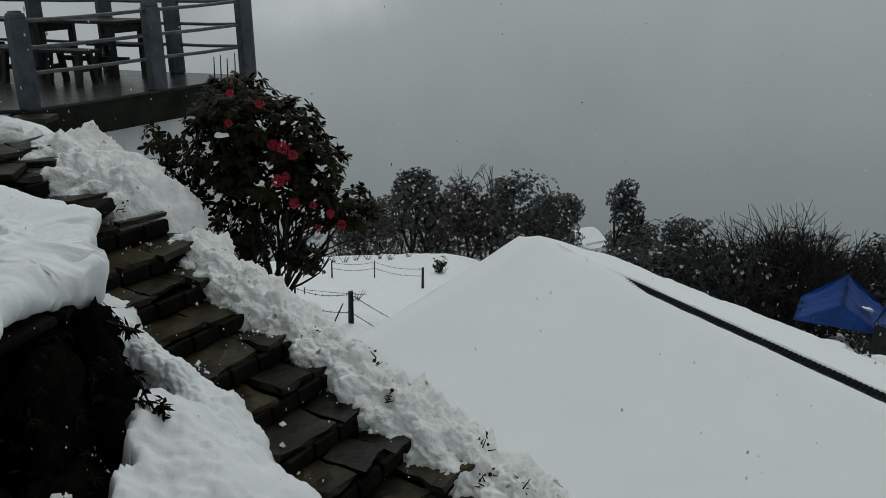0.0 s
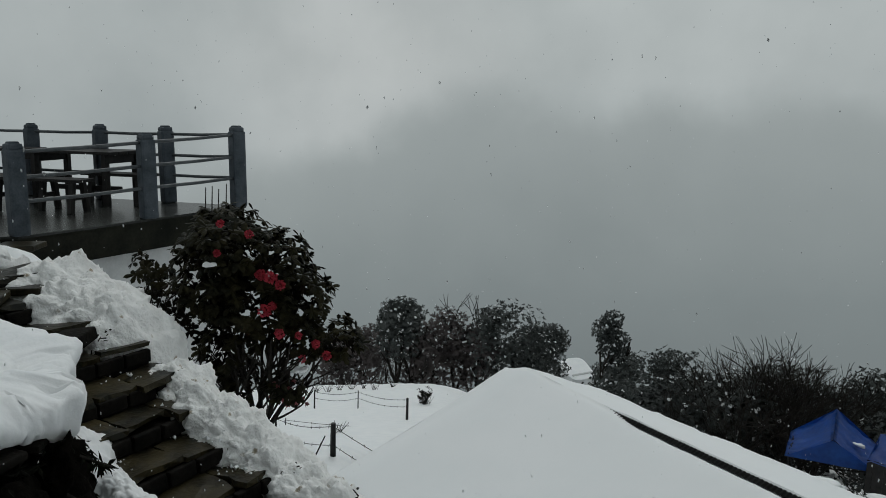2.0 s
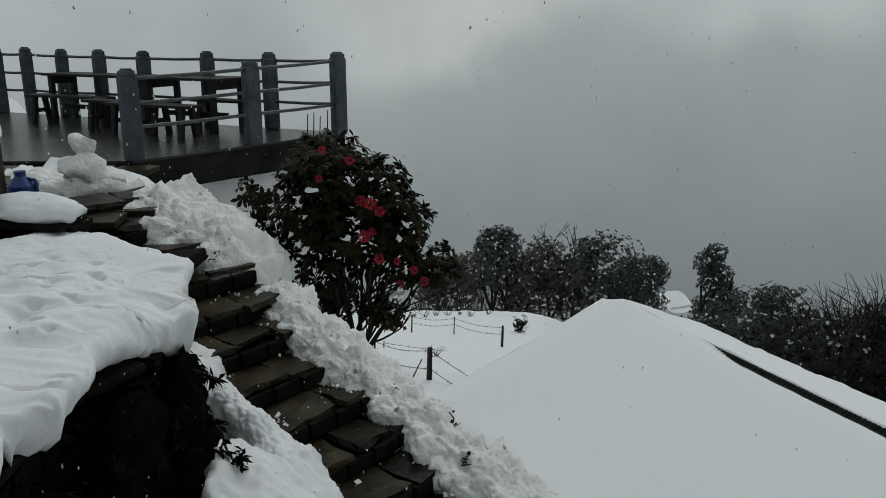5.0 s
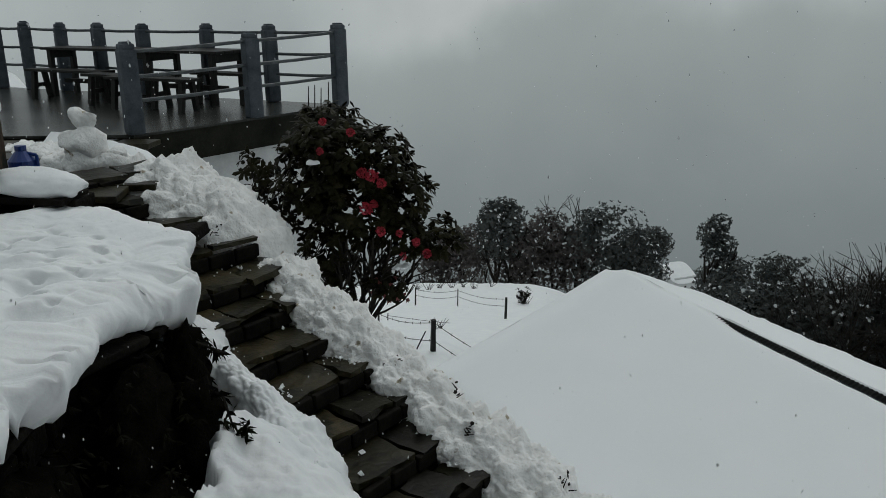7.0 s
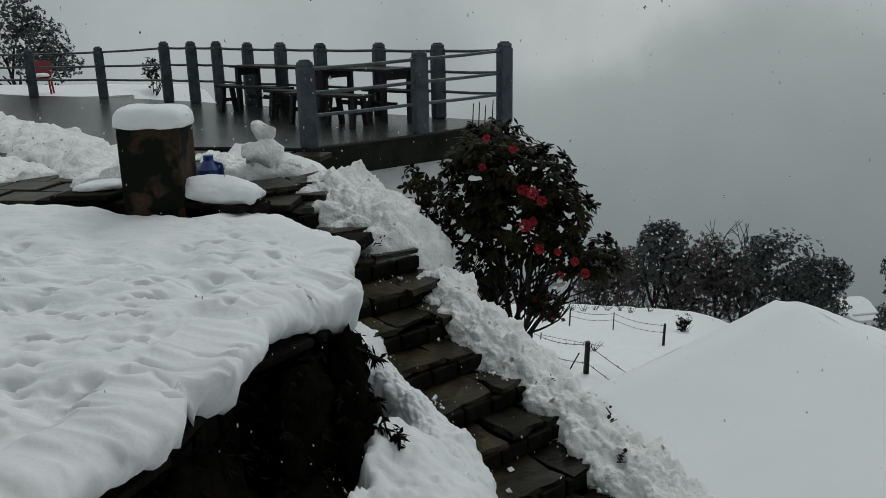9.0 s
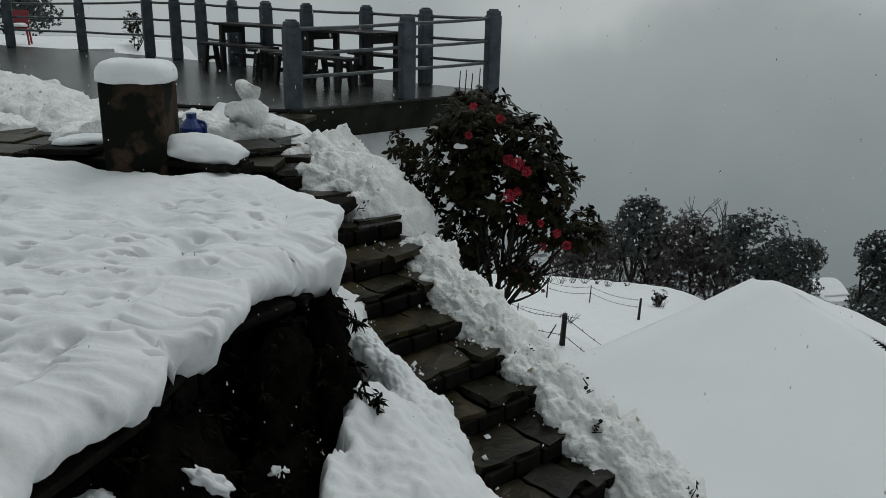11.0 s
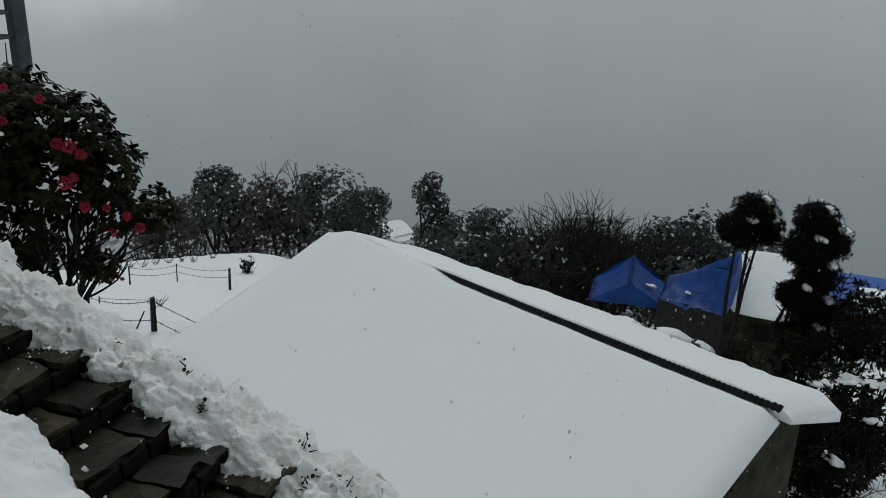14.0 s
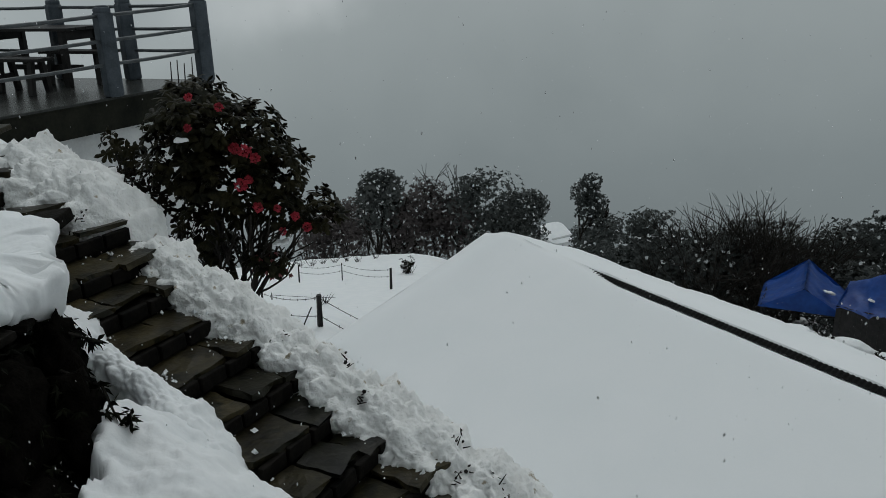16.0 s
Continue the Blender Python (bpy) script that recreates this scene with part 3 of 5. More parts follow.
heap("snow_ridge", "ridge of shovelled snow along the edge of the deck", [(-10.5, 12.4, 0.0), (-8.9, 11.3, 0.0), (-6.9, 9.8, 0.0), (-5.6, 8.6, -0.02), (-4.6, 7.7, -0.03), (-4.1, 7.2, -0.03)], 0.50, 0.24, 2.0)
heap("snow_ridge", "low trodden snow beside the paved path", [(-9.0, 9.4, -0.03), (-7.2, 8.4, -0.03), (-5.9, 7.75, -0.03), (-5.2, 7.3, -0.03)], 0.4, 0.14, 6.0)
heap("snow_ridge", "loose snow thrown against the edge of the deck", [(-4.1, 8.75, -0.03), (-3.4, 8.2, -0.03), (-2.75, 7.85, -0.05), (-2.5, 7.75, -0.06)], 0.22, 0.12, 9.0)

stone = box(bmesh.new(), pose(-1.69, 6.22, -0.30, 6, -8, -15), 0.26, 0.24, 0.10, 0.02)
tagged(mesh_ob("loose_stone", stone, STONE_DARK), "dark wet stone sticking out of shovelled snow", "stone")

rc = random.Random(17)
verts, faces = [], []
for _ in range(190):
    s_ = rc.uniform(0.2, 6.0)
    if rc.random() < 0.72:
        q_ = 0.38 + 0.064 * s_ - (0.22 + 0.040 * s_) - abs(rc.gauss(0, 0.09)) + 0.04
    else:
        s_ = 1.4 + 0.35 * s_
        q_ = -0.43 + abs(rc.gauss(0, 0.07))
    c2 = STAIR_TOP + STAIR_DIR * s_ + STAIR_ACROSS * q_
    size = 0.006 + 0.016 * rc.random() ** 3
    k = math.floor(s_ / RUN)
    c = Vector((c2.x, c2.y, stair_z(k * RUN) - 0.015 + size * 0.6))
    base = len(verts)
    for d in ((1, 0, 0), (0, 1, 0), (-1, 0, 0), (0, -1, 0), (0, 0, 1), (0, 0, -1)):
        verts.append(tuple(c + (Vector(d) + unit(rc) * 0.45) * size))
    for i in range(4):
        faces += [(base + i, base + (i + 1) % 4, base + 4), (base + (i + 1) % 4, base + i, base + 5)]
crumbs = bpy.data.meshes.new("snow_crumbs")
crumbs.from_pydata(verts, [], faces)
crumbs.materials.append(SNOW)
tagged(new("snow_crumbs", crumbs), "crumbs of snow fallen on the slate steps", "snow", kind="stuff")

# ---- snowman ----
snowman = bmesh.new()
for z, r, dx, fl in ((0.08, 0.21, 0, 0.8), (0.25, 0.18, 0.02, 0.95), (0.47, 0.10, 0.0, 1.0), (0.52, 0.07, -0.05, 0.9), (0.50, 0.06, 0.07, 0.9), (0.30, 0.10, -0.10, 0.8), (0.08, 0.16, 0.24, 0.7), (0.06, 0.15, -0.27, 0.7), (0.16, 0.09, 0.28, 0.8)):
    bmesh.ops.create_icosphere(snowman, subdivisions=3, radius=r, matrix=pose(-2.88 + dx, 7.5, z - 0.06) @ Matrix.Diagonal((1, 1, fl, 1)))
for v in snowman.verts:
    v.co += noise.noise_vector(v.co * 7) * 0.05 + noise.noise_vector(v.co * 18) * 0.02
tagged(mesh_ob("snow_figure", snowman, SNOW_DIRTY, smooth=True), "small rough stack of snowballs on the landing", "snow figure")

# ---- terrace bed: stone wall with overhanging snow ----
EDGE = [(-1.9, 0.6), (-1.75, 1.6), (-1.64, 2.24), (-1.55, 2.67), (-1.55, 3.05), (-1.58, 3.55), (-1.53, 3.95), (-1.42, 4.3), (-1.32, 4.65), (-1.29, 4.97), (-1.45, 5.38), (-1.72, 5.70), (-2.04, 5.94), (-2.35, 6.07), (-2.6, 6.16)]


def edge_at(f):
    f = f * (len(EDGE) - 1)
    i = min(int(f), len(EDGE) - 2)
    a, b, c, d = (Vector(EDGE[max(0, min(len(EDGE) - 1, j))]) for j in (i - 1, i, i + 1, i + 2))
    t = f - i
    return 0.5 * ((2 * b) + (c - a) * t + (2 * a - 5 * b + 4 * c - d) * t * t + (3 * b - a - 3 * c + d) * t ** 3)


def bed_z(x, y):
    z = -0.10 + 0.045 * fbm(x * 0.9, y * 0.9, 1) + 0.03 * smooth(3.0, 1.5, y) + 0.10 * smooth(5.0, 5.9, y) + 0.03 * fbm(x * 3, y * 3, 4) * smooth(5.0, 5.9, y)
    rough = (0.70 + 0.30 * smooth(-1.6, -2.3, x)) * smooth(5.7, 4.9, y)
    k = noise.noise(Vector((x * 2.6, y * 3.6, 4)))
    k2 = noise.voronoi(Vector((x * 4.2, y * 5.5, 1)))[0][0]
    k3 = noise.voronoi(Vector((x * 6.5 + 0.5 * k, y * 9.0, 6)))[0][0]
    worn = rough * smooth(-0.25, 0.25, noise.noise(Vector((x * 0.8, y * 0.9, 12))) + 0.12)
    z -= rough * (0.16 * max(0, k - 0.02) + 0.10 * max(0, 0.36 - k2)) + worn * (0.60 * max(0, 0.32 - k3) + 0.14 * max(0, 0.28 - k2))
    z += rough * 0.035 * fbm(x * 3.3, y * 3.3, 8)
    return z + 0.010 * fbm(x * 6, y * 6, 7)


def bed_snow():
    bm = bmesh.new()
    n = 430
    prof = [(0.40, -0.19), (0.30, -0.20), (0.18, -0.20), (0.10, -0.19), (0.05, -0.165), (0.02, -0.125), (0.012, -0.08), (0.03, -0.042), (0.07, -0.018), (0.13, -0.006), (0.22, 0.0), (0.36, 0.0)]
    rows = []
    for i in range(n + 1):
        f = i / n
        e = edge_at(f)
        tan = (edge_at(min(1, f + 0.01)) - edge_at(max(0, f - 0.01))).normalized()
        inn = Vector((-tan.y, tan.x))
        run = e.y * 1.0 - e.x
        more = 0.0
        lobe = 0.22 * fbm(run * 1.6, 2.0, 0.0, 2) + 0.05 * fbm(run * 4.0, 6.0, 0.0, 1)
        for at, wide, deep in ((6.02, 0.13, 0.9), (4.95, 0.16, 1.3), (3.9, 0.14, 0.9)):
            tongue = math.exp(-((run - at) / wide) ** 2)
            lobe -= 0.09 * tongue * deep
            more = more + tongue * deep
        hang = 1.0 + more + 1.1 * max(-0.6, fbm(run * 2.4, 9.0, 0.0, 2)) + 0.3 * fbm(run * 6, 3.0, 0.0, 1) + 0.7 * smooth(4.0, 4.6, e.y) * smooth(5.9, 5.2, e.y)
        row = []
        for a, b in prof:
            p = e + inn * (a + lobe * max(0.0, 1 - a / 0.36) ** 1.5)
            top = bed_z(p.x, p.y)
            edge = Vector((p.x, p.y, top + (b if b > -0.1 else -0.1 + (b + 0.1) * hang)))
            soft = max(0.0, 1 - a / 0.36)
            row.append(bm.verts.new(edge + (noise.noise_vector(edge * 6) * 0.045 + noise.noise_vector(edge * 15) * 0.018) * soft))
        start = e + inn * 0.36
        far = Vector((-9.0, 0.5 + 6.3 * f))
        for k in range(1, 131):
            g = (k / 130) ** 1.5
            p = start.lerp(far, g)
            row.append(bm.verts.new((p.x, p.y, bed_z(p.x, p.y))))
        rows.append(row)
    for a, b in zip(rows, rows[1:]):
        for j in range(len(a) - 1):
            bm.faces.new((a[j], a[j + 1], b[j + 1], b[j]))
    return bm


tagged(mesh_ob("snow_blanket", bed_snow(), SNOW, smooth=True), "deep soft snow hanging over the edge of a stone wall", "snow")
BED = [(-2.1, 0.7), (-1.92, 2.2), (-1.82, 3.0), (-1.82, 3.9), (-1.58, 4.4), (-1.52, 5.0), (-1.70, 5.45), (-2.1, 5.85), (-2.5, 6.05), (-9.0, 6.1), (-9.0, 0.7)]
# shadow under the snow edge is part of the stone colour here
bed = thing("bed_wall", Matrix(), "dark rubble stone retaining wall with shadow put into its colour", "wall", kind="structure")
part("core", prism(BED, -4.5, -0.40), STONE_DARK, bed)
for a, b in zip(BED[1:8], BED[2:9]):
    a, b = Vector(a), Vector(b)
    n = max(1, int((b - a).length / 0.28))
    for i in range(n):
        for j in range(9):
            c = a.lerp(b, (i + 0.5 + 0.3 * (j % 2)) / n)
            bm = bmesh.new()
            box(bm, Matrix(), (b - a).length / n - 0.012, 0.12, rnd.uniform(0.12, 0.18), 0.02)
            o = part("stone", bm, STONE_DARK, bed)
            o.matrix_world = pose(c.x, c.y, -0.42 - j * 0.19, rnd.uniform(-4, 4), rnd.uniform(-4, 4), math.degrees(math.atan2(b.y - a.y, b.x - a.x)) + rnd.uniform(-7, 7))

for a, b in zip(BED[1:6], BED[2:7]):
    a, b = Vector(a), Vector(b)
    n = max(1, int((b - a).length / 0.45))
    for i in range(n):
        c = a.lerp(b, (i + 0.5) / n)
        bm = bmesh.new()
        box(bm, Matrix(), (b - a).length / n - 0.02, 0.34, 0.05, 0.012)
        o = part("coping_stone", bm, STONE_DARK, bed)
        o.matrix_world = pose(c.x, c.y, -0.385, rnd.uniform(-5, 5), rnd.uniform(-3, 3), math.degrees(math.atan2(b.y - a.y, b.x - a.x)) + rnd.uniform(-4, 4))


for lx, ly, lz, ln, lw, tilt, turn in ((-1.44, 3.02, -0.74, 0.34, 0.12, 44, 82), (-1.72, 2.60, -0.60, 0.20, 0.12, 25, 75), (-1.30, 3.55, -1.02, 0.09, 0.07, 20, 60)):
    ledge = drift(pose(lx, ly, lz, 0, tilt, turn), ln * 0.55, lw * 0.6, 0.045, lx * 7, 0.5)
    tagged(mesh_ob("snow_patch", ledge, SNOW, smooth=True), "small patch of snow caught on the dark wall", "snow", "snow patches on the dark wall")


def debris(s, q, r, n=7):
    """Dead leaves and twigs thrown up with the shovelled snow."""
    p = STAIR_TOP + STAIR_DIR * s + STAIR_ACROSS * q
    t = thing("dead_sprig", pose(p.x, p.y, stair_z(s) + 0.20), "dead brown leaves and twigs in shovelled snow", "debris", "debris in the snow bank")
    bm = bmesh.new()
    for k in range(n):
        a = Vector((r.uniform(-0.07, 0.07), r.uniform(-0.07, 0.07), r.uniform(-0.06, 0.0)))
        tube(bm, a, a + Vector((r.uniform(-0.07, 0.07), r.uniform(-0.07, 0.07), r.uniform(0.0, 0.06))), 0.006, 0.003, 4)
        bmesh.ops.create_circle(bm, cap_ends=True, segments=5, radius=r.uniform(0.008, 0.018), matrix=Matrix.Translation(a + Vector((0, 0, 0.05))) @ pose(0, 0, 0, r.uniform(-60, 60), r.uniform(-60, 60), 0))
    part("litter", bm, BARK, t)["kind"] = "stuff"


rl = random.Random(3)
for s_, q_ in ((4.25, 0.60), (4.4, 0.52), (3.3, 0.50), (4.95, 0.66), (5.1, 0.56), (2.6, 0.42), (3.9, 0.72), (5.4, 0.85), (0.6, 0.4), (0.9, 0.2), (4.7, 0.75), (5.2, 0.9), (5.6, 0.6), (5.8, 0.8), (4.1, 0.45), (3.0, 0.6)):
    debris(s_, q_, rl)

# ---- house below with the snow roof ----
house = thing("house", Matrix(), "stone house with a snow-laden corrugated gable roof", "house")


def roof_point(u, w, dz=0.0):
    p = RIDGE_A + RIDGE_DIR * u + ROOF_OUT * w
    return Vector((p.x, p.y, p.z - ROOF_PITCH * abs(w) + dz))


def slab(u0, u1, w0, w1, top, under, nu=90, nw=36, round_w=0.0):
    """A sheet of snow on one roof slope, closed at its edges; top and under give its height over the slope."""
    bm = bmesh.new()
    up, lo = [], []
    for i in range(nu + 1):
        u = u0 + (u1 - u0) * i / nu
        up.append([bm.verts.new(roof_point(u, w0(u) + (w1 - w0(u)) * j / nw, top(u, w0(u) + (w1 - w0(u)) * j / nw))) for j in range(nw + 1)])
        lo.append([bm.verts.new(roof_point(u, w0(u) + (w1 - w0(u)) * j / nw, under)) for j in (0, nw)])
    for i in range(nu):
        for j in range(nw):
            bm.faces.new((up[i][j], up[i + 1][j], up[i + 1][j + 1], up[i][j + 1]))
        bm.faces.new((up[i][0], lo[i][0], lo[i + 1][0], up[i + 1][0]))
        bm.faces.new((up[i][nw], up[i + 1][nw], lo[i + 1][1], lo[i][1]))
        bm.faces.new((lo[i][0], lo[i][1], lo[i + 1][1], lo[i + 1][0]))
    bm.faces.new(up[0] + [lo[0][1], lo[0][0]])
    bm.faces.new(up[nu] + [lo[nu][1], lo[nu][0]])
    return bm


CRACK = 2.3


def near_top(u, w):
    e = min(smooth(-0.35, 0.5, u), smooth(RIDGE_LEN + 0.25, RIDGE_LEN - 0.1, u + 0.05 * fbm(w * 5, 3.0)), smooth(ROOF_W + 0.05, ROOF_W - 0.4, w))
    crack = smooth(CRACK, CRACK + 1.0, u) * smooth(0.15, 0.07, w)
    return -0.20 + 0.20 * e - 0.075 * crack + 0.012 * fbm(u * 1.1, w * 1.1, 2) + 0.05 * smooth(1.2, 0.2, u) * smooth(1.2, 0.0, w)


def far_top(u, w):
    e = min(smooth(-0.35, 0.5, u), smooth(RIDGE_LEN + 0.35, RIDGE_LEN - 0.1, u + 0.06 * fbm(w * 4, 8.0)))
    return -0.20 + 0.20 * e + 0.05 * smooth(1.2, 0.2, u) * smooth(-1.2, 0.0, w) + 0.09 * smooth(-0.0, -0.6, w) * smooth(1.5, 5.0, u) + 0.02 * fbm(u * 1.6, w * 2, 5) + 0.03 * fbm(u * 5, w * 5, 6) * smooth(-1.3, -1.7, w)


part("roof_snow", slab(-0.30, RIDGE_LEN + 0.1, lambda u: 0.0 + 0.05 * smooth(CRACK - 0.1, CRACK + 0.9, u) + 0.008 * fbm(u * 4, 2), ROOF_W, near_top, -0.20), SNOW_SMOOTH, house, "thick smooth sheet of snow on the roof", smooth=True)
part("roof_snow", slab(-0.30, RIDGE_LEN + 0.2, lambda u: 0.0 - 0.005 * smooth(CRACK, CRACK + 1, u), -ROOF_FAR, far_top, -0.20), SNOW_SMOOTH, house, "thick smooth sheet of snow on the roof", smooth=True)


def corrugated(u0, u1, w0, w1, lift):
    bm = bmesh.new()
    n = int((u1 - u0) / 0.0095)
    rows = []
    for i in range(n + 1):
        u = u0 + (u1 - u0) * i / n
        z = lift + 0.007 * math.sin(u * 2 * math.pi / 0.066)
        rows.append([bm.verts.new(roof_point(u, w0 + (w1 - w0) * j / 3, z)) for j in range(4)])
    for a, b in zip(rows, rows[1:]):
        for j in range(3):
            bm.faces.new((a[j], a[j + 1], b[j + 1], b[j]))
    return bm


part("ridge_sheet", corrugated(CRACK - 0.6, RIDGE_LEN + 0.10, -0.04, 0.105, -0.018), SHEET, house, "bare dark corrugated ridge sheet", smooth=True)
part("roof_sheet", corrugated(-0.15, RIDGE_LEN + 0.05, 0.0, ROOF_W - 0.1, -0.235), SHEET, house)
part("roof_sheet", corrugated(-0.15, RIDGE_LEN + 0.05, 0.0, -(ROOF_FAR - 0.1), -0.235), SHEET, house)


def gable_wall(u):
    bm = bmesh.new()
    a = [roof_point(u, w, -0.27) for w in (-1.58, 0, 3.3)]
    b = [Vector((a[2].x, a[2].y, -9)), Vector((a[0].x, a[0].y, -9))]
    f = bm.faces.new([bm.verts.new(p) for p in a + b])
    r = bmesh.ops.extrude_face_region(bm, geom=[f])
    bmesh.ops.translate(bm, verts=[g for g in r["geom"] if isinstance(g, bmesh.types.BMVert)], vec=RIDGE_DIR * (0.3 if u < 1 else -0.3))
    return bm


for u in (0.25, RIDGE_LEN - 0.25):
    part("gable_wall", gable_wall(u), WALL_STONE, house, "mossy dark rubble gable wall")
for w in (3.1, -1.35):
    a, b = roof_point(0.3, w, -0.3), roof_point(RIDGE_LEN - 0.3, w, -0.3)
    c = (a + b) / 2
    part("side_wall", box(bmesh.new(), pose(c.x, c.y, (a.z - 9) / 2, 0, 0, math.degrees(math.atan2(RIDGE_DIR.y, RIDGE_DIR.x))), RIDGE_LEN - 0.6, 0.3, a.z + 9), WALL_STONE, house)
for j in range(5):
    for i in range(16):
        w = 0.15 + i * 0.19 + (j % 2) * 0.09
        p = roof_point(RIDGE_LEN - 0.25, w, -0.42 - j * 0.17)
        if rnd.random() < 0.12:
            continue
        bm = bmesh.new()
        box(bm, Matrix(), 0.10, rnd.uniform(0.13, 0.18), rnd.uniform(0.11, 0.15), 0.025)
        o = part("stone", bm, WALL_STONE, house)
        o.matrix_world = pose(p.x, p.y, p.z, rnd.uniform(-8, 8), rnd.uniform(-5, 5), math.degrees(math.atan2(RIDGE_DIR.y, RIDGE_DIR.x)) + rnd.uniform(-6, 6))

# ---- plants ----


def from_lists(name, verts, faces, material, parent=None, label="", slots=None, extra=()):
    me = bpy.data.meshes.new(name)
    me.from_pydata(verts, [], faces)
    for m in (material, *extra):
        me.materials.append(m)
    if slots:
        me.polygons.foreach_set("material_index", slots)
    ob = new(name, me)
    if parent:
        ob.parent = parent
    if label:
        ob["label"] = label
    return ob


def leaf(verts, faces, p, d, n, long, wide):
    """One folded leaf blade from p along d, its face towards n."""
    side = d.cross(n)
    if side.length < 1e-4:
        side = d.orthogonal()
    side = side.normalized() * wide
    up = side.cross(d).normalized() * wide * 0.35
    k = len(verts)
    verts += [tuple(p), tuple(p + d * long * 0.45 + side - up), tuple(p + d * long), tuple(p + d * long * 0.45 - side - up), tuple(p + d * long * 0.5 + up * 0.3)]
    faces += [(k, k + 1, k + 4), (k + 1, k + 2, k + 4), (k + 2, k + 3, k + 4), (k + 3, k, k + 4)]


def broad_leaf(verts, faces, p, d, n, long, wide):
    """A leathery leaf, blunt towards its tip, folded along the rib and bent down."""
    side = d.cross(n)
    if side.length < 1e-4:
        side = d.orthogonal()
    side = side.normalized() * wide
    up = side.cross(d).normalized() * wide * 0.4
    if up.z < 0:
        up = -up
    a, b, tip = p + d * long * 0.38, p + d * long * 0.74 - up * 0.5, p + d * long - up * 1.3
    k = len(verts)
    verts += [tuple(p), tuple(a + side * 0.8 - up * 0.4), tuple(b + side - up * 0.5), tuple(tip), tuple(b - side - up * 0.5), tuple(a - side * 0.8 - up * 0.4), tuple(a + up * 0.4), tuple(b + up * 0.3)]
    faces += [(k, k + 1, k + 6), (k + 1, k + 2, k + 7, k + 6), (k + 2, k + 3, k + 7), (k + 3, k + 4, k + 7), (k + 4, k + 5, k + 6, k + 7), (k + 5, k, k + 6)]


def leafy(blobs, count, long, wide, r, per=7, shell=0.55, droop=0.25, up=0.3, blade=leaf):
    """Rosettes of leaves in and on a set of soft blobs (centre, radii)."""
    verts, faces = [], []
    vol = [(b[1][0] * b[1][1] * b[1][2]) ** 0.75 for b in blobs]
    for _ in range(count):
        c, rad = r.choices(blobs, vol)[0]
        d = unit(r)
        f = shell + (1 - shell) * r.random() ** 0.5
        f *= 1 + 0.22 * noise.noise(Vector(c) * 3 + d * 2.3)
        p = Vector((c[0] + d.x * rad[0] * f, c[1] + d.y * rad[1] * f, c[2] + d.z * rad[2] * f))
        axis = (d + Vector((0, 0, up)) + unit(r) * 0.5).normalized()
        t1 = axis.orthogonal().normalized()
        t2 = axis.cross(t1)
        for k in range(per):
            a = 2 * math.pi * (k + r.random() * 0.6) / per
            out = (t1 * math.cos(a) + t2 * math.sin(a))
            dd = (out * r.uniform(0.5, 1.0) + axis * r.uniform(-0.1, 0.8) - Vector((0, 0, droop * r.uniform(0.3, 2.0)))).normalized()
            blade(verts, faces, p, dd, axis, long * r.uniform(0.5, 1.15), wide * r.uniform(0.7, 1.15))
    return verts, faces


def branchy(bm, p, d, long, rad, depth, r, spread_=0.5, sides=5, lift=0.15, kids=(2, 3)):
    """Limbs that fork and taper."""
    q = p
    dd = d.normalized()
    seg = 3 if depth > 0 else 2
    for i in range(seg):
        nd = (dd + unit(r) * 0.16 + Vector((0, 0, lift * 0.3))).normalized()
        e = q + nd * long / seg
        tube(bm, q, e, rad * (1 - 0.3 * i / seg), rad * (1 - 0.3 * (i + 1) / seg), sides)
        q, dd = e, nd
        if depth > 0 and i > 0:
            branchy(bm, q, (dd + unit(r) * spread_ * 1.4).normalized(), long * 0.55, rad * 0.45, depth - 1, r, spread_, 3, lift, kids)
    if depth > 0:
        for _ in range(r.randint(*kids)):
            branchy(bm, q, (dd + unit(r) * spread_ + Vector((0, 0, lift))).normalized(), long * r.uniform(0.6, 0.8), rad * 0.6, depth - 1, r, spread_, max(3, sides - 1), lift, kids)


def petals(c, rad, r, n=110):
    verts, faces = [], []
    for _ in range(n):
        d = unit(r)
        d = (d + Vector((0, -0.3, 0.2))).normalized()
        p = Vector(c) + d * rad * r.uniform(0.4, 0.75)
        leaf(verts, faces, p, (d + unit(r) * 0.9).normalized(), unit(r), rad * 0.42, rad * 0.20)
    return verts, faces


rb = random.Random(21)
bush = thing("rhododendron_bush", Matrix(), "dark green rhododendron bush with red flower heads", "shrub")
BLOBS = [((-0.72, 7.7, 0.15), (0.46, 0.45, 0.40)), ((-0.88, 7.7, -0.12), (0.36, 0.40, 0.42)), ((-0.30, 7.7, 0.00), (0.40, 0.42, 0.34)), ((-0.03, 7.7, -0.30), (0.31, 0.36, 0.36)), ((-0.45, 7.7, -0.42), (0.50, 0.45, 0.40)),
         ((-0.76, 7.7, -0.70), (0.24, 0.35, 0.42)), ((0.31, 7.62, -0.77), (0.25, 0.26, 0.20)), ((0.02, 7.65, -0.74), (0.26, 0.28, 0.20)), ((-0.60, 7.7, -1.15), (0.22, 0.30, 0.22)), ((-0.20, 7.6, -1.24), (0.22, 0.25, 0.13))]
v, f = leafy(BLOBS, 560, 0.105, 0.027, rb, per=9, shell=0.62, droop=0.42, up=0.95, blade=broad_leaf)
# inner fill of dark leaves paints the shade within the crown
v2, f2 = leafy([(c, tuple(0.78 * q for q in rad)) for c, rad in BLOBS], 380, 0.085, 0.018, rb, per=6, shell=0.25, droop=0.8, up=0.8)
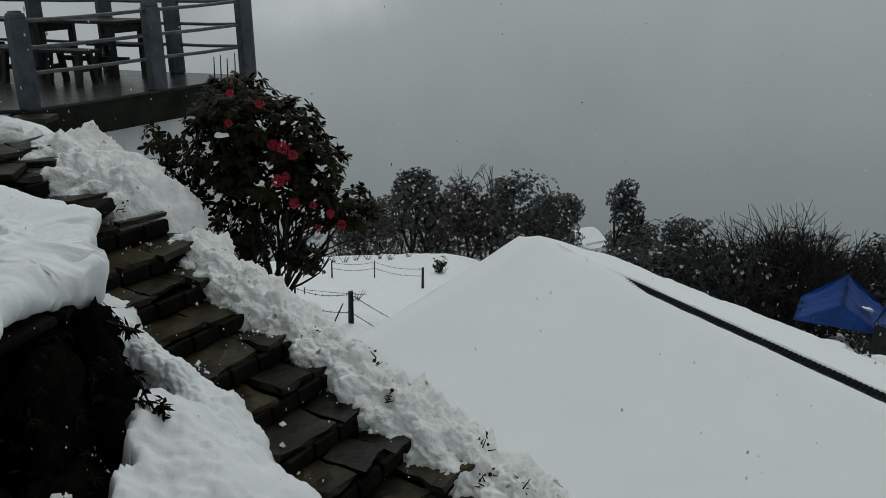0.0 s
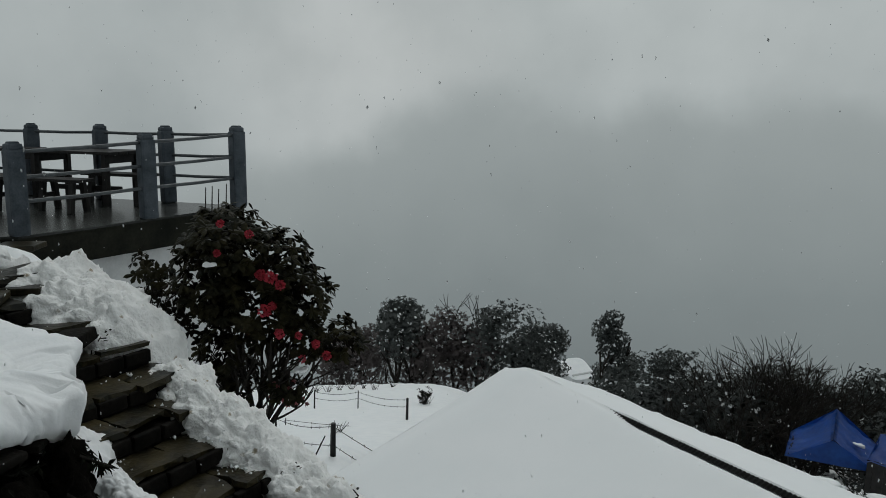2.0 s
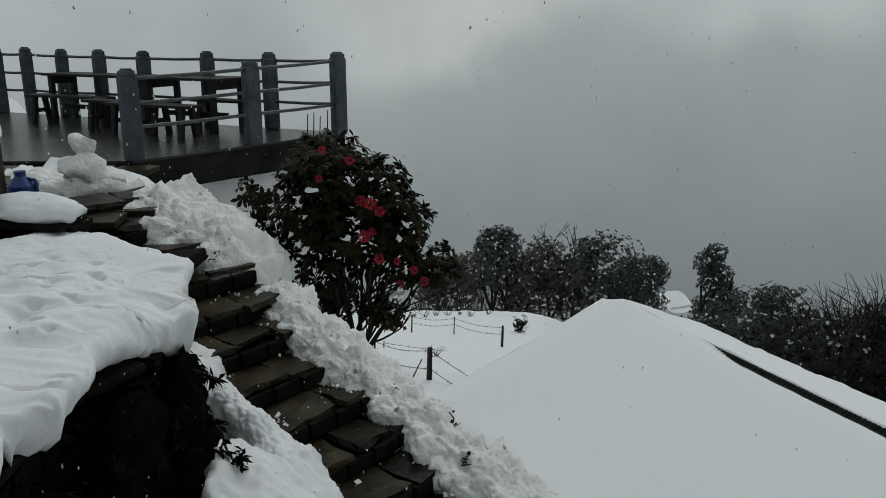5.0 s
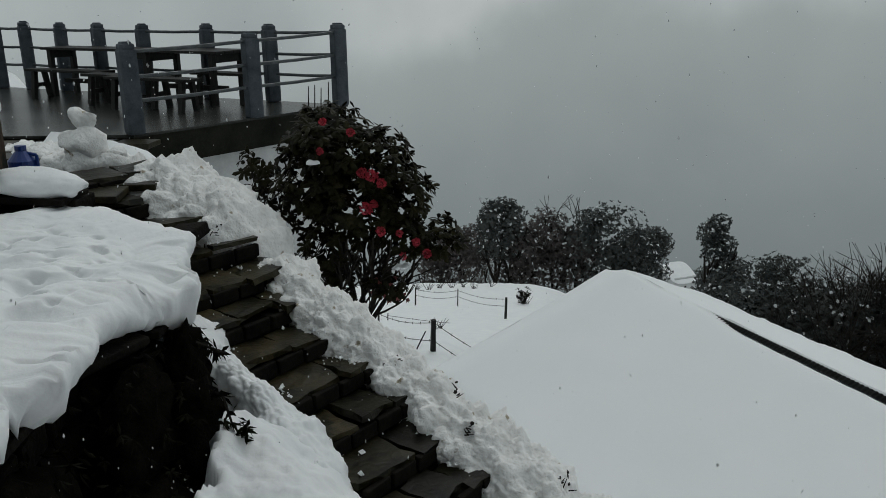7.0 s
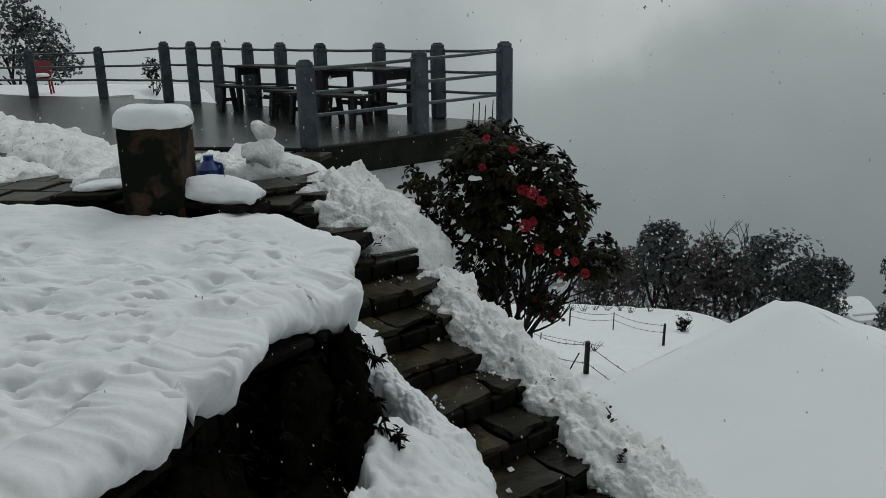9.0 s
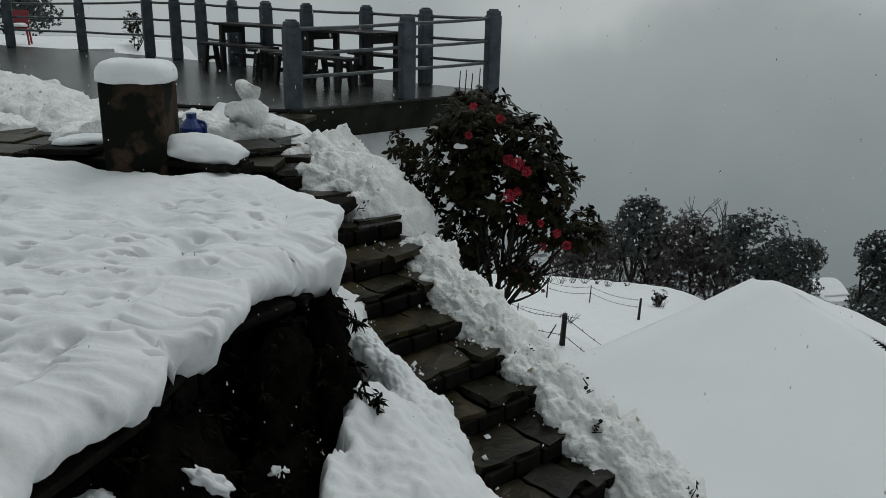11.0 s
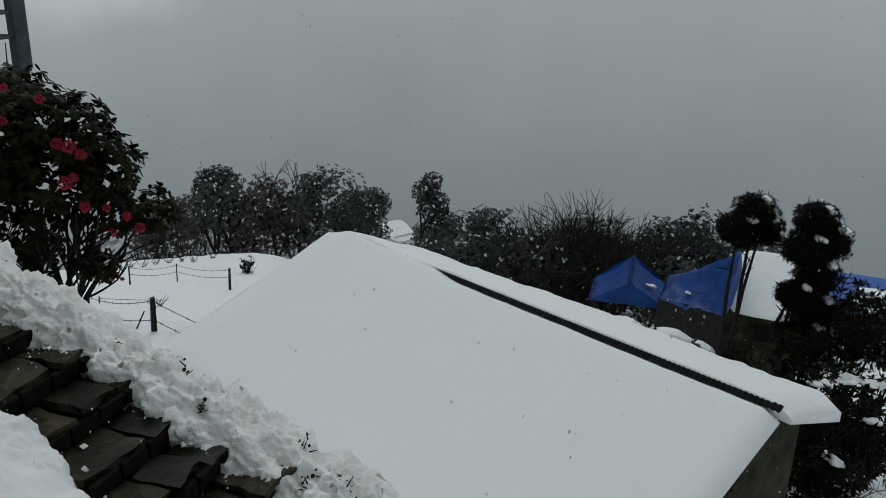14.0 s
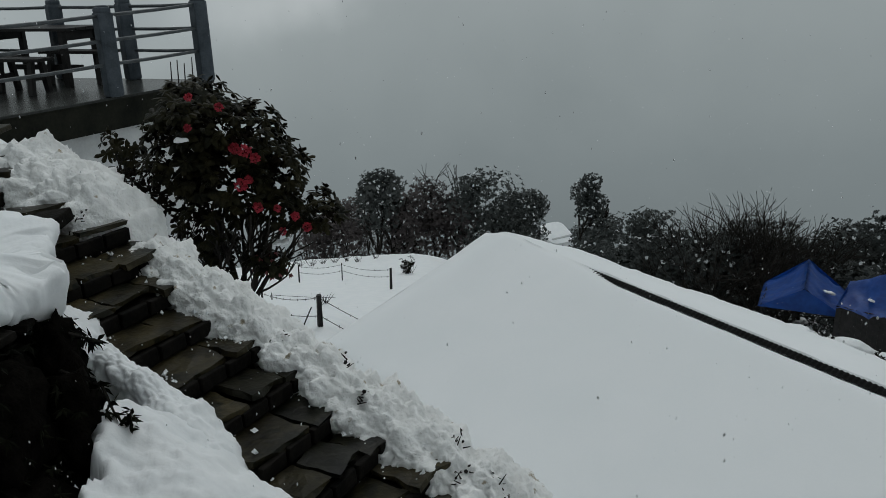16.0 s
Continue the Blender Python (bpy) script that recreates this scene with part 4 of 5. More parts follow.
from_lists("inner_foliage", v2, f2, LEAF_INNER, bush, "brown leaves inside the crown with shade put into their colour")["kind"] = "stuff"
from_lists("foliage", v, f, LEAF, bush, "dark glossy rosettes of drooping leaves")["kind"] = "stuff"
v, f = leafy([((-0.14, 7.5, -1.27), (0.18, 0.18, 0.14)), ((-0.22, 7.5, -1.2), (0.15, 0.15, 0.15))], 22, 0.055, 0.016, rb, per=4, shell=0.1, droop=1.3)
from_lists("low_sprig", v, f, mat("faded_red_leaf", (0.10, 0.02, 0.02), (0.22, 0.04, 0.045), 5.0, 0.5, 0.0), bush, "drooping reddish lower leaves")["kind"] = "stuff"
bm = bmesh.new()
for k in range(7):
    d = Vector((rb.uniform(-0.45, 0.55), rb.uniform(-0.3, 0.3), 1.0))
    branchy(bm, Vector((-0.56 + rb.uniform(-0.1, 0.1), 7.7 + rb.uniform(-0.1, 0.1), -1.95)), d, 0.60, 0.032, 2, rb, 0.5)
branchy(bm, Vector((-0.4, 7.65, -1.1)), Vector((1, 0, 0.35)), 0.30, 0.018, 1, rb, 0.3)
branchy(bm, Vector((-0.4, 7.6, -1.3)), Vector((1, -0.2, -0.05)), 0.22, 0.010, 1, rb, 0.5, lift=-0.1)
part("branch", bm, BARK, bush)
HEADS = [(-0.28, 7.16, -0.06, 0.075), (-0.37, 7.18, -0.04, 0.065), (-0.20, 7.16, -0.13, 0.06), (-0.34, 7.16, -0.36, 0.08), (-0.27, 7.15, -0.32, 0.055), (-0.46, 7.2, 0.32, 0.05), (-0.70, 7.2, 0.42, 0.045),
         (-0.22, 7.18, -0.58, 0.06), (0.10, 7.28, -0.72, 0.055), (0.20, 7.32, -0.84, 0.06), (-0.05, 7.28, -0.63, 0.045), (-0.74, 7.2, 0.16, 0.045), (-0.02, 7.3, -0.86, 0.05)]
for x, y, z, rad in HEADS:
    v, f = petals((x, y, z), rad * 0.85, rb)
    from_lists("flower_head", v, f, FLOWER, bush, "crimson flower head")
for x, y, z, rad in ((-0.80, 7.25, 0.05, 0.05), (-0.05, 7.45, -1.02, 0.09)):
    part("snow_clump", pillow(pose(x, y, z), rad * 2, rad * 1.6, rad * 0.9, x * 9, 0.05, 0.16), SNOW, bush, smooth=True)


def small_shrub(x, y, z, high, r, leaves=60, long=0.10, name="shrub", label="small dark evergreen shrub beside the snow bank", material=None, blade=leaf):
    t = thing(name, pose(x, y, z), label, "shrub")
    bm = bmesh.new()
    for k in range(4):
        branchy(bm, Vector((0, 0, -0.2)), Vector((r.uniform(-0.5, 0.5), r.uniform(-0.5, 0.5), 1)), high * 0.6, 0.012 * high / 0.6, 1, r, 0.6)
    part("branch", bm, BARK, t)
    v, f = leafy([((0, 0, high * 0.6), (high * 0.4, high * 0.4, high * 0.5))], leaves, long, long * 0.2, r, shell=0.2, blade=blade)
    from_lists("foliage", v, f, material or LEAF, t)
    return t


small_shrub(-1.48, 8.15, -0.60, 0.60, rb, 26, 0.11, blade=broad_leaf)
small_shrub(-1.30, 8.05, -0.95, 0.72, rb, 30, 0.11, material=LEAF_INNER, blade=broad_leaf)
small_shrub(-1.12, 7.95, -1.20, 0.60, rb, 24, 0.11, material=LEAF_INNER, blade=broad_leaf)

# near-black colours hold the shade deep in the creeper
SHADE_CORE = mat("hedge_shade_black", (0.0015, 0.0015, 0.001), (0.007, 0.006, 0.005), 9.0, 0.9, 0.8, 0.04, 50.0, spec=0.02)
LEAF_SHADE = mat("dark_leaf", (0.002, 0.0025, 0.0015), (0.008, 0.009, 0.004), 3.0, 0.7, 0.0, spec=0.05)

# creeping plant on the dark wall, and its bare leafy twigs
ivy = thing("wall_creeper", Matrix(), "dark drooping leaves growing from the stone wall", "plant")
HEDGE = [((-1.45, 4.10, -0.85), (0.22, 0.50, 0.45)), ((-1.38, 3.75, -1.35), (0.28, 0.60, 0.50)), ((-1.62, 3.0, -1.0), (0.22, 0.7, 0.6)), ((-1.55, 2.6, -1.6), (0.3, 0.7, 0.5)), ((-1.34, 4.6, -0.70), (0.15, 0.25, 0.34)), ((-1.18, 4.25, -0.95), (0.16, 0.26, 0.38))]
# lumps coloured near black stand in for the shade between the leaves
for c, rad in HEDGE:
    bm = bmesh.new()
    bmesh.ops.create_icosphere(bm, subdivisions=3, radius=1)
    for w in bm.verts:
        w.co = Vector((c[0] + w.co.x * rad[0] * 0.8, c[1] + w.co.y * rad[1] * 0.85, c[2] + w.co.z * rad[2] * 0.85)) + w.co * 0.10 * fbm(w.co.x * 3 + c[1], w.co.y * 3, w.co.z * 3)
    part("hedge_core", bm, SHADE_CORE, ivy, "near-black hedge core with shade put into its colour", smooth=True)
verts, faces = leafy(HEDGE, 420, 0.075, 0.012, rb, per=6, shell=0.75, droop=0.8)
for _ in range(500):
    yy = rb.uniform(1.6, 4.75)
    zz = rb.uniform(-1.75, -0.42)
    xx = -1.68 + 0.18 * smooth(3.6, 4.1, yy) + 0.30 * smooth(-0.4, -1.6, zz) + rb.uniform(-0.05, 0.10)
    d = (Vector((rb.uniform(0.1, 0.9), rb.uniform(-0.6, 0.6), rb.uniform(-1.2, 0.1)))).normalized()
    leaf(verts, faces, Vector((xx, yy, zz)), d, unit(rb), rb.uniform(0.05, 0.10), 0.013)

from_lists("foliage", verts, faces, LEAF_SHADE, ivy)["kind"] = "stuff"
verts, faces = [], []
for a, b, n in (((-1.28, 4.2, -1.02), (-0.98, 4.22, -1.06), 22), ((-0.98, 4.22, -1.06), (-0.90, 4.2, -0.86), 46), ((-1.25, 4.3, -0.62), (-1.04, 4.25, -0.72), 26), ((-1.2, 4.4, -0.45), (-1.03, 4.35, -0.50), 26), ((-1.04, 4.25, -0.72), (-0.99, 4.22, -0.90), 14)):
    part("twig", tube(bmesh.new(), a, b, 0.010, 0.006, 5), BARK, ivy)
    for i in range(n):
        p = Vector(a).lerp(Vector(b), rb.uniform(0.35, 1.0))
        leaf(verts, faces, p, (Vector((rb.uniform(-0.5, 0.6), rb.uniform(-0.6, 0.4), rb.uniform(-1.0, 0.5)))).normalized(), unit(rb), rb.uniform(0.055, 0.100), 0.014)
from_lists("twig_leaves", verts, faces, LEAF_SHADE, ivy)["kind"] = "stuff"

# ---- wire fence on the snow field ----
fence = thing("wire_fence", Matrix(), "wire fence with rough posts across a snowy field", "fence")


def stake(x, y, h, rad, lean=0.0, material=None):
    z = ground_z(x, y)
    bm = bmesh.new()
    tube(bm, (x, y, z - 0.3), (x + lean, y, z + h), rad * 1.1, rad * 0.85, 7)
    part("post", bm, material or WOOD_DARK, fence)
    return Vector((x + lean, y, z + h))


F = {}
for key, az, d, h, rad in (("n", 1.9, 14.0, 0.62, 0.055), ("a", 0.6, 29.0, 0.72, 0.03), ("b", 3.75, 28.7, 0.70, 0.022), ("c", 7.35, 25.2, 0.74, 0.045), ("e", -2.2, 19.5, 0.6, 0.03), ("k", -1.5, 25.0, 0.25, 0.02), ("m", 10.0, 20.5, 0.2, 0.02)):
    F[key] = stake(d * math.sin(radians(az)), d * math.cos(radians(az)), h, rad, 0.02)
bm = bmesh.new()
pa, pb = Vector((0.05, 13.6, ground_z(0.05, 13.6) - 0.05)), Vector((0.33, 13.8, ground_z(0.33, 13.8) + 0.45))
tube(bm, pa, pb, 0.016, 0.012, 5)
part("brace", bm, WOOD_DARK, fence)
F["h"] = Vector((2.2, 13.3, F["n"].z - 0.75))
for a, b in (("e", "n"), ("n", "h"), ("a", "b"), ("b", "c"), ("k", "m")):
    for k, drop in enumerate((0.06, 0.42) if a in "en" else (0.08,) if a == "k" else (0.06, 0.30)):
        bm = bmesh.new()
        p, q = F[a] - Vector((0, 0, drop)), F[b] - Vector((0, 0, drop))
        pts = [p.lerp(q, i / 8) - Vector((0, 0, 0.10 * math.sin(math.pi * i / 8))) for i in range(9)]
        for u, w in zip(pts, pts[1:]):
            tube(bm, u, w, 0.007, 0.007, 4)
            m = (u + w) / 2
            tube(bm, m + Vector((0, 0, -0.03)), m + Vector((0.01, 0, 0.03)), 0.006, 0.006, 3)
        part("wire", bm, WOOD_DARK, fence)


def dry_tuft(x, y, r, high=0.3, n=14):
    """Dead stalks that stick out of the snow."""
    z = ground_z(x, y)
    t = thing("dry_weed", pose(x, y, z), "dry dark weed stalks poking through snow", "weed", "weeds in the field")
    bm = bmesh.new()
    for k in range(n):
        tube(bm, (r.uniform(-0.1, 0.1), r.uniform(-0.1, 0.1), -0.05), (r.uniform(-0.3, 0.3), r.uniform(-0.2, 0.2), high * r.uniform(0.5, 1.1)), 0.010, 0.004, 3)
    part("stalk_tuft", bm, BARK, t)["kind"] = "stuff"


for az, d, h in ((8.6, 30.0, 0.5), (8.9, 30.2, 0.45), (1.6, 35.0, 0.4), (2.4, 36.0, 0.4), (3.3, 36.5, 0.4), (4.2, 37.0, 0.45), (5.0, 36.5, 0.4), (6.3, 37.5, 0.4), (0.8, 35.5, 0.4), (2.3, 20.0, 0.3)):
    dry_tuft(d * math.sin(radians(az)), d * math.cos(radians(az)), rb, h)
for x, y, z in ((-1.15, 11.55, -0.05), (-1.22, 11.4, -0.05), (-1.05, 11.6, -0.05), (-1.3, 11.35, -0.05)):
    t = thing("dry_stalk", pose(x, y, z), "dry upright weed stalk at the deck edge", "weed", "stalks at the deck edge")
    bm = bmesh.new()
    tube(bm, (0, 0, -0.05), (0.02, 0, 0.34 + 0.1 * rb.random()), 0.010, 0.006, 4)
    part("stem", bm, BARK, t)

# ---- trees ----
LEAF_SNOW = mat("snowed_leaf", (0.45, 0.47, 0.48), (0.7, 0.72, 0.73), 2.0, 0.7, 0.0)


def tree(x, y, blobs, r, count, long, snow=0.05, label="dark evergreen tree with flecks of snow", name="tree", stems=2, material=None, base=None):
    """A tree whose crown fills the given blobs (offsets and radii in metres, world height)."""
    z0 = ground_z(x, y) if base is None else base
    t = thing(name, pose(x, y, z0), label, "tree", "trees below the field")
    bm = bmesh.new()
    for k in range(stems):
        c, rad = blobs[k % len(blobs)]
        d = Vector((c[0], c[1], max(c[2] - z0, 0.8)))
        branchy(bm, Vector((0.15 * k, 0, -0.5)), d, d.length * 0.40, 0.05 + 0.02 * d.length, 2, r, 0.5, 6)
    part("trunk", bm, BARK, t)
    loc = [((c[0], c[1], c[2] - z0), rad) for c, rad in blobs]
    v, f = leafy(loc, count, long, long * 0.33, r, per=5, shell=0.35, droop=0.2)
    from_lists("crown", v, f, material or LEAF_FAR, t)["kind"] = "stuff"
    if snow:
        tops = [((c[0], c[1], c[2] + rad[2] * 0.15), (rad[0], rad[1], rad[2] * 0.9)) for c, rad in loc]
        v, f = leafy(tops, int(count * snow), long * 0.7, long * 0.4, r, per=4, shell=0.85, droop=0.1, up=0.9)
        from_lists("snow_dusting", v, f, LEAF_SNOW, t)["kind"] = "stuff"
    return t


rt = random.Random(5)


def blobset(cz, rad, n, r, flat=0.8):
    out = [((0, 0, cz), (rad * 0.75, rad * 0.75, rad * 0.8 * flat))]
    for _ in range(n):
        d = unit(r)
        out.append(((d.x * rad * 0.6, d.y * rad * 0.6, cz + d.z * rad * 0.55 * flat - rad * 0.1), (rad * r.uniform(0.3, 0.5),) * 2 + (rad * r.uniform(0.28, 0.42),)))
    out.append(((0, 0, cz - rad * 0.9), (rad * 0.9, rad * 0.7, rad * 0.7)))
    return out


# both leaf colours are lifted towards grey: painted haze of the distance
LEAF_MID = mat("hazed_dark_leaf", (0.028, 0.033, 0.032), (0.088, 0.094, 0.090), 0.8, 0.8, 0.0, spec=0.15)
LEAF_RED = mat("hazed_brown_red_leaf", (0.052, 0.045, 0.045), (0.125, 0.107, 0.104), 0.6, 0.8, 0.0, spec=0.15)
LEFT_TREES = [(5.49, 45.7, -10.9, 1.5, 0), (8.46, 47.2, -12.4, 2.1, 1), (11.86, 44.4, -11.6, 2.4, 0), (15.4, 49.5, -13.9, 1.7, 0), (4.0, 49.8, -13.9, 1.9, 1), (6.9, 46.0, -12.9, 1.6, 1), (10.0, 46.2, -12.9, 1.6, 1), (2.2, 51.0, -14.9, 1.7, 1), (13.6, 46.0, -13.2, 1.7, 0)]
for x, y, z, rad, red in LEFT_TREES:
    tree(x, y, blobset(z + 0.45, rad * 1.12, 8, rt), rt, 1500, 0.17, 0.05, "rounded dark tree on the hillside flecked with snow", material=LEAF_RED if red else LEAF_MID)
tree(15.6, 39.0, [((0.15, 0, -9.25), (0.60, 0.6, 0.50)), ((-0.15, 0, -9.85), (0.80, 0.8, 0.65)), ((0.25, 0, -10.6), (0.95, 0.9, 0.9)), ((0.9, 0, -11.9), (1.1, 1, 1.0)), ((0.2, 0, -12.3), (1.1, 1, 0.8))], rt, 1300, 0.16, 0.05, "leaning dark tree standing apart below the roof", material=LEAF_MID)
NEARER = [(30 * math.sin(radians(a)), 30 * math.cos(radians(a)), -9.35 + 0.35 * math.sin(a * 2.3) - (1.2 if a > 48 else 0), 1.6) for a in (23.5, 26, 28.5, 31, 40, 43, 46, 49)]
MORE = [(35.5 * math.sin(radians(a)), 35.5 * math.cos(radians(a)), -10.0 + 0.5 * math.sin(a * 1.7) - 0.015 * a + (0.9 if a > 38 else 0) - (2.6 if a > 48 else 0), 2.1) for a in (24, 26.5, 29, 31.5, 34, 36.5, 39, 41.5, 44, 47, 50, 53)]
for x, y, z, rad in (*NEARER, *MORE, (19.7, 39.4, -13.1, 2.0), (22.0, 36.0, -13.0, 1.8), (24.2, 31.9, -11.9, 2.1), (27.3, 33.0, -13.3, 1.8), (30.4, 34.5, -13.1, 1.9), (21.0, 31.0, -12.3, 1.8), (18.0, 35.0, -13.2, 1.8), (33.5, 33.0, -14.0, 2.0)):
    tree(x, y, blobset(z, rad, 6, rt), rt, 1200, 0.15, 0.04, "dark bushy tree on the slope below the roof", material=LEAF_MID)


def bare_tree(x, y, base, high, r, n=6, label="leafless dark tree with upswept twigs", thick=0.075):
    t = thing("bare_tree", pose(x, y, base), label, "tree", "bare trees")
    for k in range(n):
        bm = bmesh.new()
        branchy(bm, Vector((r.uniform(-0.3, 0.3), r.uniform(-0.3, 0.3), -0.3)), Vector((r.uniform(-0.9, 0.9), r.uniform(-0.5, 0.5), 1)), high * 0.36, thick, 3, r, 0.78, 4, 0.06)
        part("limb", bm, BARK, t)
    return t


bare_tree(16.2, 25.3, -11.9, 6.3, rt, 24, thick=0.06)
bare_tree(18.0, 25.4, -11.6, 5.2, rt, 12, thick=0.055)
for dx, sp in ((0.0, 0), (2.4, 1)):
    t = thing("bare_tree", pose(8.3 + dx * 0.7, 47.0, -13.6), "thin bare treetop above the dark trees", "tree", "bare trees")
    bm = bmesh.new()
    branchy(bm, Vector((0, 0, 0)), Vector((0.25, 0, 1)), 1.9, 0.055, 2, rt, 0.75, 4, 0.25)
    part("limb", bm, BARK, t)


def umbrella_tree(x, y, base, tops, r, label):
    t = thing("evergreen_tree", pose(x, y, base), label, "tree", "evergreens by the blue hut")
    for k, (dx, dz, rad) in enumerate(tops):
        bm = bmesh.new()
        knee = Vector((dx * 0.75 + r.uniform(-0.08, 0.08), 0.1 * k, dz * 0.45))
        tube(bm, (dx * 0.5, 0.15 * k, -0.5), knee, 0.055, 0.042, 6), tube(bm, knee, (dx, 0, dz + rad * 0.3), 0.042, 0.02, 6)
        for j in range(7):
            a = Vector((dx + r.uniform(-0.5, 0.5) * rad, r.uniform(-0.4, 0.4) * rad, dz + rad * 0.25))
            tube(bm, a, a + Vector((r.uniform(-0.08, 0.08), 0, rad * r.uniform(0.45, 0.75))), 0.018, 0.008, 4)
        for j in range(3):
            a = knee.lerp(Vector((dx, 0, dz)), r.uniform(0.1, 0.8))
            tube(bm, a, a + Vector((r.uniform(-0.5, 0.5), r.uniform(-0.3, 0.3), r.uniform(0.1, 0.4))), 0.022, 0.008, 4)
        part("trunk", bm, BARK, t)
        v, f = leafy([((dx, 0, dz), (rad, rad, rad * 0.7)), ((dx + rad * 0.3, 0, dz - rad * 0.5), (rad * 0.7, rad * 0.7, rad * 0.4))], 620, 0.13, 0.015, r, per=8, shell=0.25, droop=0.15, up=0.7)
        from_lists("crown", v, f, LEAF_SHADE, t)
        part("snow_clump", pillow(pose(dx + rad * 0.25, -rad * 0.45, dz + rad * 0.45, 25, 10, 0), rad * 0.5, rad * 0.5, 0.14, x + k, 0.05, 0.1), SNOW, t, "snow resting on the crown", smooth=True)
    return t


umbrella_tree(13.28, 13.52, -6.9, [(0.0, 3.45, 0.50), (-0.40, 3.05, 0.50), (0.30, 3.0, 0.46)], rt, "slim dark evergreen with bare stems and tufted crown")
umbrella_tree(13.45, 12.0, -6.4, [(0.05, 3.15, 0.46), (0.50, 2.65, 0.50), (-0.15, 2.55, 0.50), (0.35, 1.9, 0.48), (-0.2, 1.5, 0.40), (0.45, 1.1, 0.50), (0.2, 0.5, 0.60)], rt, "dark bushy evergreen with snow on its crown")
small_shrub(12.2, 10.6, -6.3, 1.3, rt, 110, 0.17, label="dark evergreen shrub in snow below the house", material=LEAF_SHADE)
small_shrub(13.3, 10.4, -6.2, 1.5, rt, 120, 0.17, label="dark evergreen shrub in snow below the house", material=LEAF_SHADE)
small_shrub(15.6, 11.3, -6.6, 1.5, rt, 170, 0.15, label="tall dark evergreen shrub in snow below the house", material=LEAF_SHADE)
small_shrub(17.0, 12.0, -7.0, 1.7, rt, 180, 0.15, label="tall dark evergreen shrub in snow below the house", material=LEAF_MID)
small_shrub(14.6, 11.4, -6.2, 1.6, rt, 120, 0.17, label="dark evergreen shrub in snow below the house", material=LEAF_SHADE)
for gx, gy, gh in ((9.9, 8.2, 1.5), (10.6, 8.9, 1.9), (11.6, 9.2, 2.1), (12.6, 9.4, 2.2), (10.9, 8.0, 1.5), (9.2, 7.3, 1.2)):
    bush_low = small_shrub(gx, gy, ground_z(gx, gy), gh, rt, 190, 0.15, label="dark evergreen shrub in snow at the gable end", material=LEAF_SHADE)
    part("snow_clump", pillow(pose(0.05, -0.1, gh * 0.92, 12, -8, gx * 50), 0.20 * gh, 0.16 * gh, 0.09, gx, 0.05, 0.25), SNOW, bush_low, "snow resting on the leaves", smooth=True)
bare_tree(8.9, 7.3, -6.3, 2.0, rt, 2, "small bare shrub in snow at the gable end", 0.028)
bare_tree(9.8, 7.6, -6.3, 1.8, rt, 2, "small bare shrub in snow at the gable end", 0.028)

small_shrub(4.5, 29.7, ground_z(4.5, 29.7), 0.7, rt, 45, 0.12, label="small dark shrub in the snowy field", material=LEAF_SHADE)

# ---- huts below ----


def tent(name, label, ridge0, ridge1, eave, wall_z, material):
    """A sagging sheet over a ridge pole, with walls of upright boards below it."""
    t = thing(name, Matrix(), label, "hut")
    a, b = Vector(ridge0), Vector(ridge1)
    along = (b - a)
    out = Vector((along.y, -along.x, 0)).normalized()
    for side, sheetname in ((1, "front_sheet"), (-1, "back_sheet")):
        bm = bmesh.new()
        rows = []
        for i in range(17):
            p = a + along * i / 16
            row = []
            for j in range(11):
                g = j / 10
                q = p + out * side * eave * g
                z = p.z + (wall_z - p.z) * g - 0.12 * math.sin(math.pi * i / 16) * (1 - g) - 0.10 * math.sin(math.pi * g) + 0.07 * fbm(i * 0.5, j * 0.5, side + a.x) + 0.05 * fbm(i * 1.3, j * 1.1, side + a.y)
                row.append(bm.verts.new((q.x, q.y, z)))
            rows.append(row)
        for u, v in zip(rows, rows[1:]):
            for j in range(10):
                bm.faces.new((u[j], u[j + 1], v[j + 1], v[j]))
        bmesh.ops.solidify(bm, geom=bm.faces[:], thickness=0.015)
        part(sheetname, bm, material, t, smooth=True)
    for end in (a, b):
        bm = bmesh.new()
        tri = [end + Vector((0, 0, -0.02)), Vector((*(end + out * eave).xy, wall_z)), Vector((*(end - out * eave).xy, wall_z))]
        bm.faces.new([bm.verts.new(q) for q in tri])
        bmesh.ops.solidify(bm, geom=bm.faces[:], thickness=0.02)
        part("end_sheet", bm, material, t)
    g0 = a + out * eave * 0.55
    part("snow_patch", pillow(pose(g0.x + along.x * 0.4, g0.y + along.y * 0.4, a.z + (wall_z - a.z) * 0.5 + 0.02, 0, 20, 0), 0.28, 0.2, 0.08, a.x, 0.02, 0.2), SNOW, t, smooth=True)
    n = int(along.length / 0.16)
    for side in (1, -1):
        for i in range(n):
            p = a + along * (i + 0.5) / n + out * side * (eave - 0.12)
            bm = bmesh.new()
            box(bm, pose(p.x, p.y, wall_z - 1.6, rnd.uniform(-1, 1), 0, math.degrees(math.atan2(along.y, along.x))), 0.14, 0.03, 3.3, 0.004)
            part("board", bm, WOOD_DARK, t)
    return t


tent("tarpaulin_hut", "board hut under a bright blue tarpaulin", (15.5, 18.8, -7.20), (16.7, 17.25, -6.02), 1.2, -7.65, TARP)
tent("tarpaulin_hut", "low shelter under a crumpled blue tarpaulin", (14.9, 19.9, -7.80), (16.2, 21.6, -7.55), 1.25, -8.55, TARP)
shed = thing("shed", Matrix(), "low shed with a snow-covered roof behind evergreens", "shed")
part("roof_snow", pillow(pose(17.7, 17.1, -7.15, 33, 0, -47), 2.1, 2.5, 0.13, 4.0, 0.08, 0.10), SNOW, shed, smooth=True)
